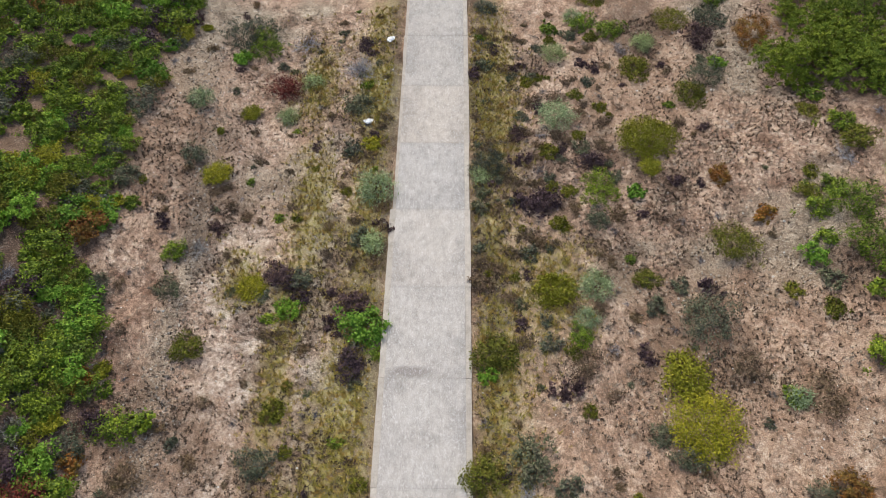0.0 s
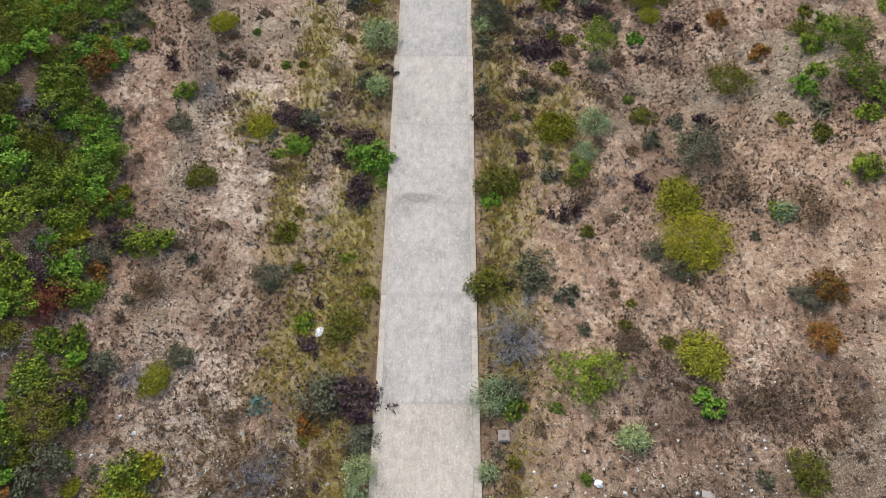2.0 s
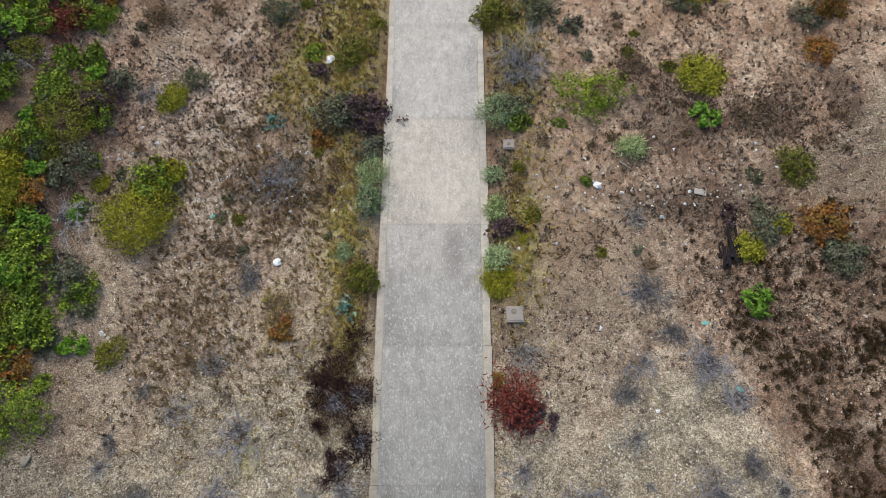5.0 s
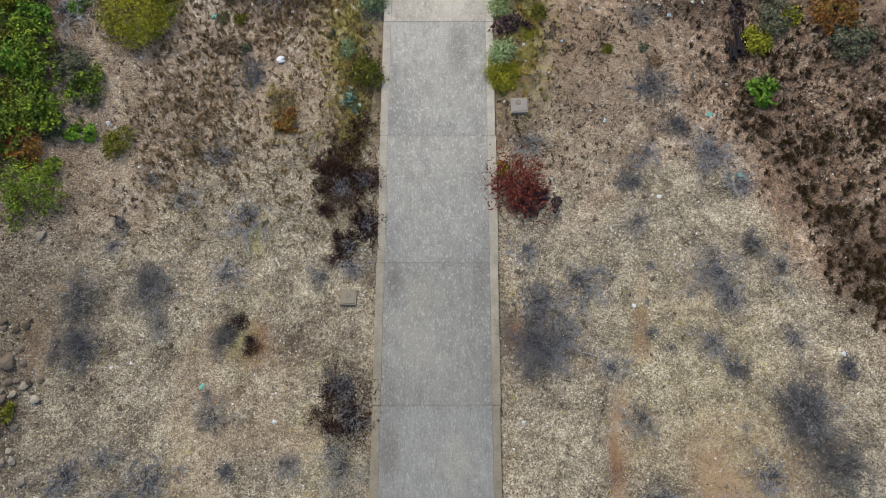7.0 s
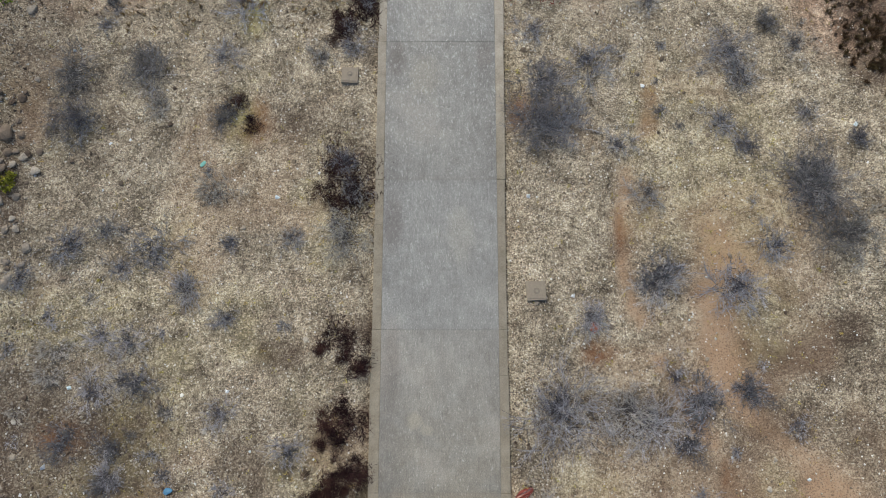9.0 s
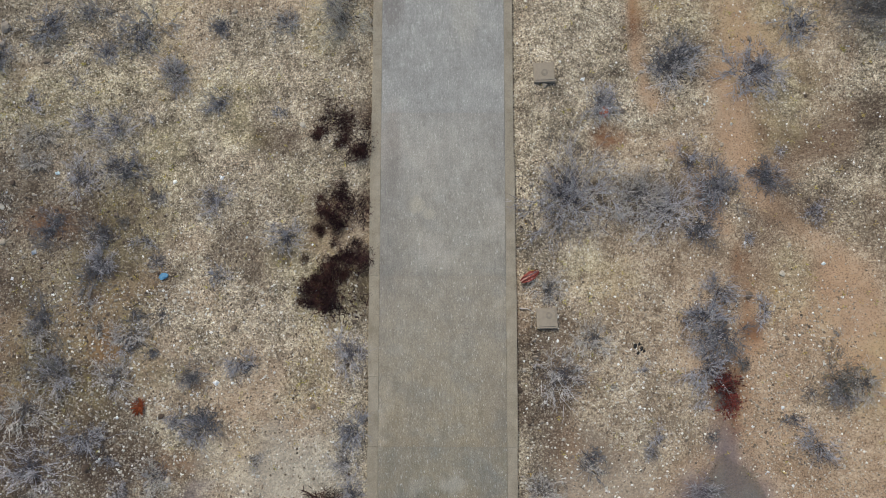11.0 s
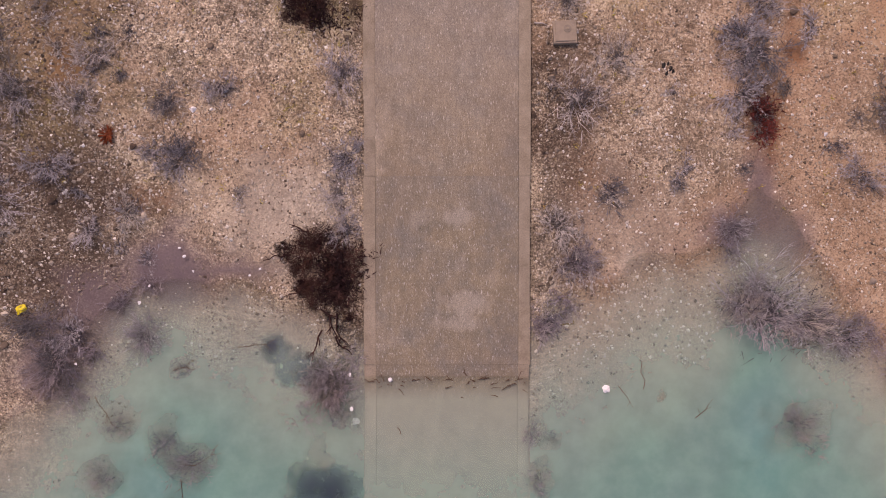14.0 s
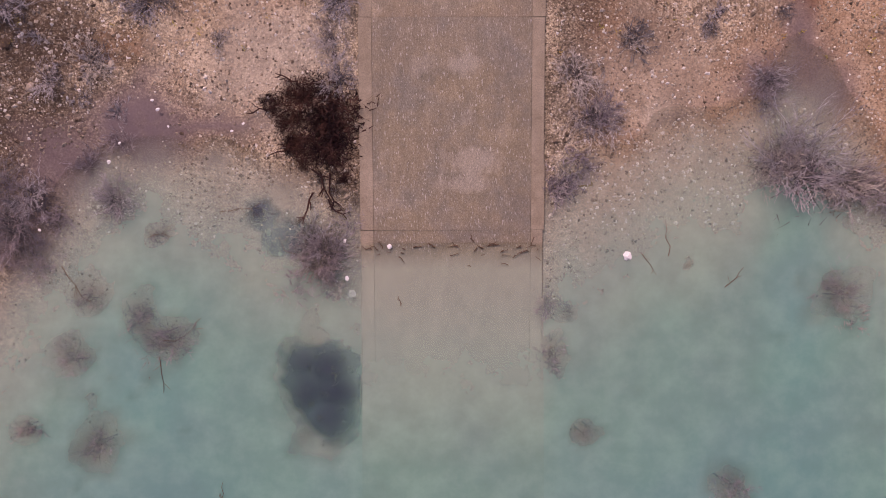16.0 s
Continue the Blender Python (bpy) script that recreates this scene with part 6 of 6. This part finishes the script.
crumple("plastic_bag", -2.67, 66.7, 0.22, M_WHITE, "crumpled white plastic bag on dry grass", "plastic bag", 1, 0.45, None, 1.3, 60)
crumple("plastic_bag", -3.46, 59.96, 0.2, M_WHITE, "crumpled white plastic bag near a shrub", "plastic bag", 2, 0.4, None, 1.4, 10)
crumple("plastic_bag", -4.28, 38.87, 0.16, M_WHITE, "white plastic bag on the bare track", "plastic bag", 3, 0.5, None, 1.3, 70)
crumple("plastic_bag", -5.59, 30.09, 0.14, M_WHITE, "small white bag lying on gravel", "plastic bag", 4, 0.5)
crumple("plastic_bag", -7.58, 9.2, 0.08, M_BLUE, "torn blue plastic bag caught in twigs", "plastic bag", 5, 0.5, None, 1.5, 20)
crumple("plastic_toy", -10.02, 1.6, 0.085, M_YELLOW, "bright yellow piece of plastic on the shore", "plastic piece", 6, 0.5, None, 1.5, 40)


def folded_rag(x, y, length, width, turn):
    """A crumpled strip of cloth, pointed at both ends, with lengthwise folds and a pale strip along it."""
    thing = tagged(new("red_rag"), "faded red rag with a pale stripe at the ramp's edge", "rag")
    thing.matrix_basis = pose(x, y, ground_at(x, y), 0, 0, turn)

    def sheet(name, lo, hi, lift, material, label=""):
        nu, nv, v, f = 18, 12, [], []
        for side in (0, 1):
            for i in range(nu + 1):
                for j in range(nv + 1):
                    u, w = i / nu, lo + (hi - lo) * j / nv
                    taper = 0.12 + 0.88 * math.sin(math.pi * min(1, u * 0.92 + 0.06)) ** 0.7
                    px, py = (u - 0.5) * length, (w - 0.5) * width * taper
                    n = noise.noise(Vector((px * 9, py * 9, 3.1)))
                    z = 0.035 + 0.022 * math.sin(w * 17 + 3 * u + 2 * n) + 0.03 * n + lift
                    v.append((px + 0.02 * n, py + 0.02 * noise.noise(Vector((px * 14, 7.0, w * 3))), z - 0.006 * side))
        k, row = (nu + 1) * (nv + 1), nv + 1
        for i in range(nu):
            for j in range(nv):
                a = i * row + j
                f.append((a, a + row, a + row + 1, a + 1))
                f.append((k + a, k + a + 1, k + a + row + 1, k + a + row))
        rim = [i * row for i in range(nu + 1)] + [nu * row + j for j in range(1, row)]
        rim += [i * row + nv for i in range(nu - 1, -1, -1)] + list(range(nv - 1, 0, -1))
        for a, b in zip(rim, rim[1:] + rim[:1]):
            f.append((b, a, k + a, k + b))
        mesh_object(name, v, f, material, thing, label, True)

    sheet("cloth", 0.0, 1.0, 0.0, M_REDCLOTH)
    sheet("stripe", 0.5, 0.72, 0.012, M_PINKCLOTH, "pale pinkish stripe")


folded_rag(2.33, 9.18, 0.56, 0.24, 32)
crumple("orange_scrap", 4.44, 13.74, 0.13, M_ORANGE, "orange plastic scrap on gravel", "plastic piece", 8, 0.4)
rnd = random.Random(31)
v, f = [], []
for k in range(130):
    az, out = rnd.uniform(0, 6.283), rnd.uniform(0.0, 0.1)
    d = Vector((math.cos(az), math.sin(az) * 1.25, rnd.uniform(0.3, 1.4))).normalized() * rnd.uniform(0.08, 0.19)
    a = Vector((math.cos(az) * out, math.sin(az) * out * 1.3, -0.01))
    tube(v, f, [a, a + d * 0.55, a + d + Vector((0, 0, -0.02))], 0.018, 0.005, 3)
tuft = tagged(mesh_object("red_tuft", v, f, M_RUSTCLUMP), "small rust-red withered tuft on gravel", "tuft")
tuft.matrix_basis = pose(-8.07, 5.74, ground_at(-8.07, 5.74))
crumple("teal_bottle", 9.33, 27.86, 0.075, M_TEAL, "crushed teal plastic bottle", "bottle", 10, 0.4, None, 1.8, 15)
crumple("teal_bottle", -8.14, 31.91, 0.075, M_TEAL, "crushed green plastic bottle", "bottle", 11, 0.4, None, 1.6, 60)
crumple("teal_bottle", 10.1, 25.6, 0.075, M_TEAL, "crushed green plastic bottle", "bottle", 14, 0.35, None, 1.8, -30)
crumple("teal_bottle", -7.24, 18.7, 0.06, M_TEAL, "crushed green plastic bottle", "bottle", 15, 0.35, None, 1.8, 60)
crumple("white_scrap", 6.3, 21.27, 0.065, M_WHITE, "white plastic scrap in the gully", "plastic piece", 12, 0.5)
crumple("white_scrap", 6.1, 33.2, 0.14, M_WHITE, "white plastic scrap on the slope", "plastic piece", 13, 0.5)
crumple("white_scrap", -2.2, -1.1, 0.09, M_WHITE, "white plastic scrap under water beside the ramp", "plastic piece", 16, 0.5)
for k, (px, py, s) in enumerate(((-6.37, 3.05, 0.045), (-6.25, 2.85, 0.05), (-7.1, 2.15, 0.04), (-7.33, 1.75, 0.05), (-6.05, 2.5, 0.035), (-8.8, 0.3, 0.04), (-4.7, 2.4, 0.04), (-4.45, 2.55, 0.04), (-2.3, 0.05, 0.05), (-2.25, -0.75, 0.06))):
    crumple("white_scrap", px, py, s * 0.65, M_WHITE, "small white scrap among drowned twigs", "plastic piece", 40 + k, 0.5, max(0.0, ground_at(px, py)) + 0.1, 1.4, 30 * k)
crumple("foam_block", 3.78, -0.3, 0.085, M_FOAM, "white foam block floating on the lake", "foam block", 17, 0.6, 0.02)
for px, py, s in ((5.12, 7.35, 0.045), (5.3, 7.28, 0.04), (5.2, 7.16, 0.035), (5.24, 7.4, 0.03), (5.36, 7.22, 0.03)):
    crumple("rubber_scrap", px, py, s, M_BLACK, "small black rubber scrap on clay", "rubber scrap", int(px * 100), 0.5, None, 1.6, 70)


def stick(name, x, y, length, turn, thick, material, label, seed, z=None, forks=2, category="branch"):
    q = random.Random(seed)
    v, f = [], []
    pts = [Vector((length * t, 0.12 * length * math.sin(3 * t + q.uniform(0, 3)) * q.uniform(-1, 1), 0.02)) for t in (0, 0.25, 0.5, 0.75, 1)]
    tube(v, f, pts, thick, thick * 0.4, 6)
    for _ in range(forks):
        a = pts[q.randrange(1, 4)]
        d = Vector((q.uniform(0.1, 0.3), q.choice((-1, 1)) * q.uniform(0.1, 0.25), 0)) * length
        tube(v, f, [a, a + d * 0.5 + Vector((0, 0.02, 0.01)), a + d], thick * 0.6, thick * 0.25, 5)
    ob = mesh_object(name, v, f, material)
    ob.matrix_basis = pose(x, y, (ground_at(x, y) + thick) if z is None else z, 0, 0, turn)
    return tagged(ob, label, category)


for x, y, ln, turn, sd in ((-8.4, -0.5, 1.0, -50, 1), (-6.2, -2.1, 0.9, 20, 2), (-6.3, -2.4, 0.8, -85, 3), (-5.0, 0.75, 0.9, 5, 4), (5.9, -1.0, 0.6, 50, 5), (4.7, -0.3, 0.8, 100, 6), (4.1, -0.2, 0.6, -60, 7), (-6.5, 0.1, 0.6, 30, 8), (-2.9, -0.6, 1.1, 140, 9), (-5.0, -5.6, 0.5, 80, 10)):
    stick("driftwood_branch", x, y, ln, turn, 0.009, M_WOOD, "thin dark driftwood branch in shallow water", sd, max(0.0, ground_at(x, y) + 0.02))
for x, y, ln, turn, sd in ((-3.8, 2.9, 0.6, 195, 31), (-3.0, 1.6, 0.95, -60, 32), (-2.65, 1.5, 0.8, -85, 33), (-3.0, 1.1, 0.75, -110, 34), (-3.35, 2.2, 0.65, 215, 35), (-2.7, 0.9, 0.6, -40, 36), (-3.3, 3.4, 0.5, 150, 37)):
    stick("dead_branch", x, y, ln, turn, 0.022, T_DEAD, "crooked black dead branch trailing from the brush", sd, max(0.01, ground_at(x, y) + 0.04), 5)
stick("pale_pipe", 2.05, 8.33, 0.42, -4, 0.022, M_PALEWOOD, "short pale pipe end beside the box", 20, None, 0, "pipe")
stick("pale_stick", 7.0, 34.2, 0.5, -40, 0.025, M_PALEWOOD, "bleached stick on the slope", 21, None, 0)
stick("pale_stick", 5.6, 26.2, 0.6, -60, 0.02, M_PALEWOOD, "bleached stick on gravel", 22, None, 1)

# charred stump with leaning pieces
stump = tagged(new("charred_stump"), "black charred stump with split pieces", "stump")
stump.matrix_basis = pose(10.45, 30.4, ground_at(10.45, 30.4) - 0.03)
rnd = random.Random(77)
for cx, cy, count, reach, rise in ((0.14, 0.3, 11, 1.5, 0.25), (-0.22, -0.15, 8, 0.8, 0.16)):
    for k in range(count):
        v, f = [], []
        ln = reach * rnd.uniform(0.55, 1.0)
        a = Vector((cx + rnd.uniform(-0.17, 0.17), cy + rnd.uniform(-0.2, 0.2), rnd.uniform(0.04, rise)))
        d = Vector((rnd.uniform(-0.16, 0.16), 1.0, rnd.uniform(-0.05, 0.3))).normalized() * ln
        bend = Vector((rnd.uniform(-0.04, 0.04), 0, rnd.uniform(-0.02, 0.05)))
        tube(v, f, [a - d * 0.5, a - d * 0.15 + bend, a + d * 0.2 - bend * 0.5, a + d * 0.5], rnd.uniform(0.04, 0.065), rnd.uniform(0.01, 0.025), 6)
        mesh_object("charred_piece", v, f, M_CHAR, stump)

bm = bmesh.new()
block(bm, (-0.22, -0.12, 0), (0.22, 0.12, 0.05), 0.01)
plank = tagged(mesh_object("broken_plank", [], [], M_PALEWOOD), "broken pale plank lying on the slope", "plank")
bm.to_mesh(plank.data)
bm.free()
plank.matrix_basis = pose(9.8, 32.8, ground_at(9.8, 32.8), 0, 0, -15)

# wrack line where the water laps the ramp
q = random.Random(77)
for k in range(34):
    x = q.uniform(-1.85, 1.85)
    y = -0.14 + q.gauss(0, 0.07) - (0.25 if q.random() < 0.12 else 0)
    ln = q.uniform(0.07, 0.26)
    stick("wrack_twig", x, y, ln, q.choice((0, 180)) + q.gauss(0, 45), q.uniform(0.007, 0.016), M_WOOD, "small dark twig washed up on the ramp", k + 100, max(0.004, float(road_z(y)) + 0.008), 1, "twig")
stick("wrack_twig", -1.1, -1.35, 0.22, 110, 0.012, M_WOOD, "small dark twig lying under water on the ramp", 150, 0.003, 1, "twig")
crumple("white_scrap", -1.35, -0.08, 0.05, M_WHITE, "tiny white scrap in the wrack line on the ramp", "plastic piece", 18, 0.5, 0.03)
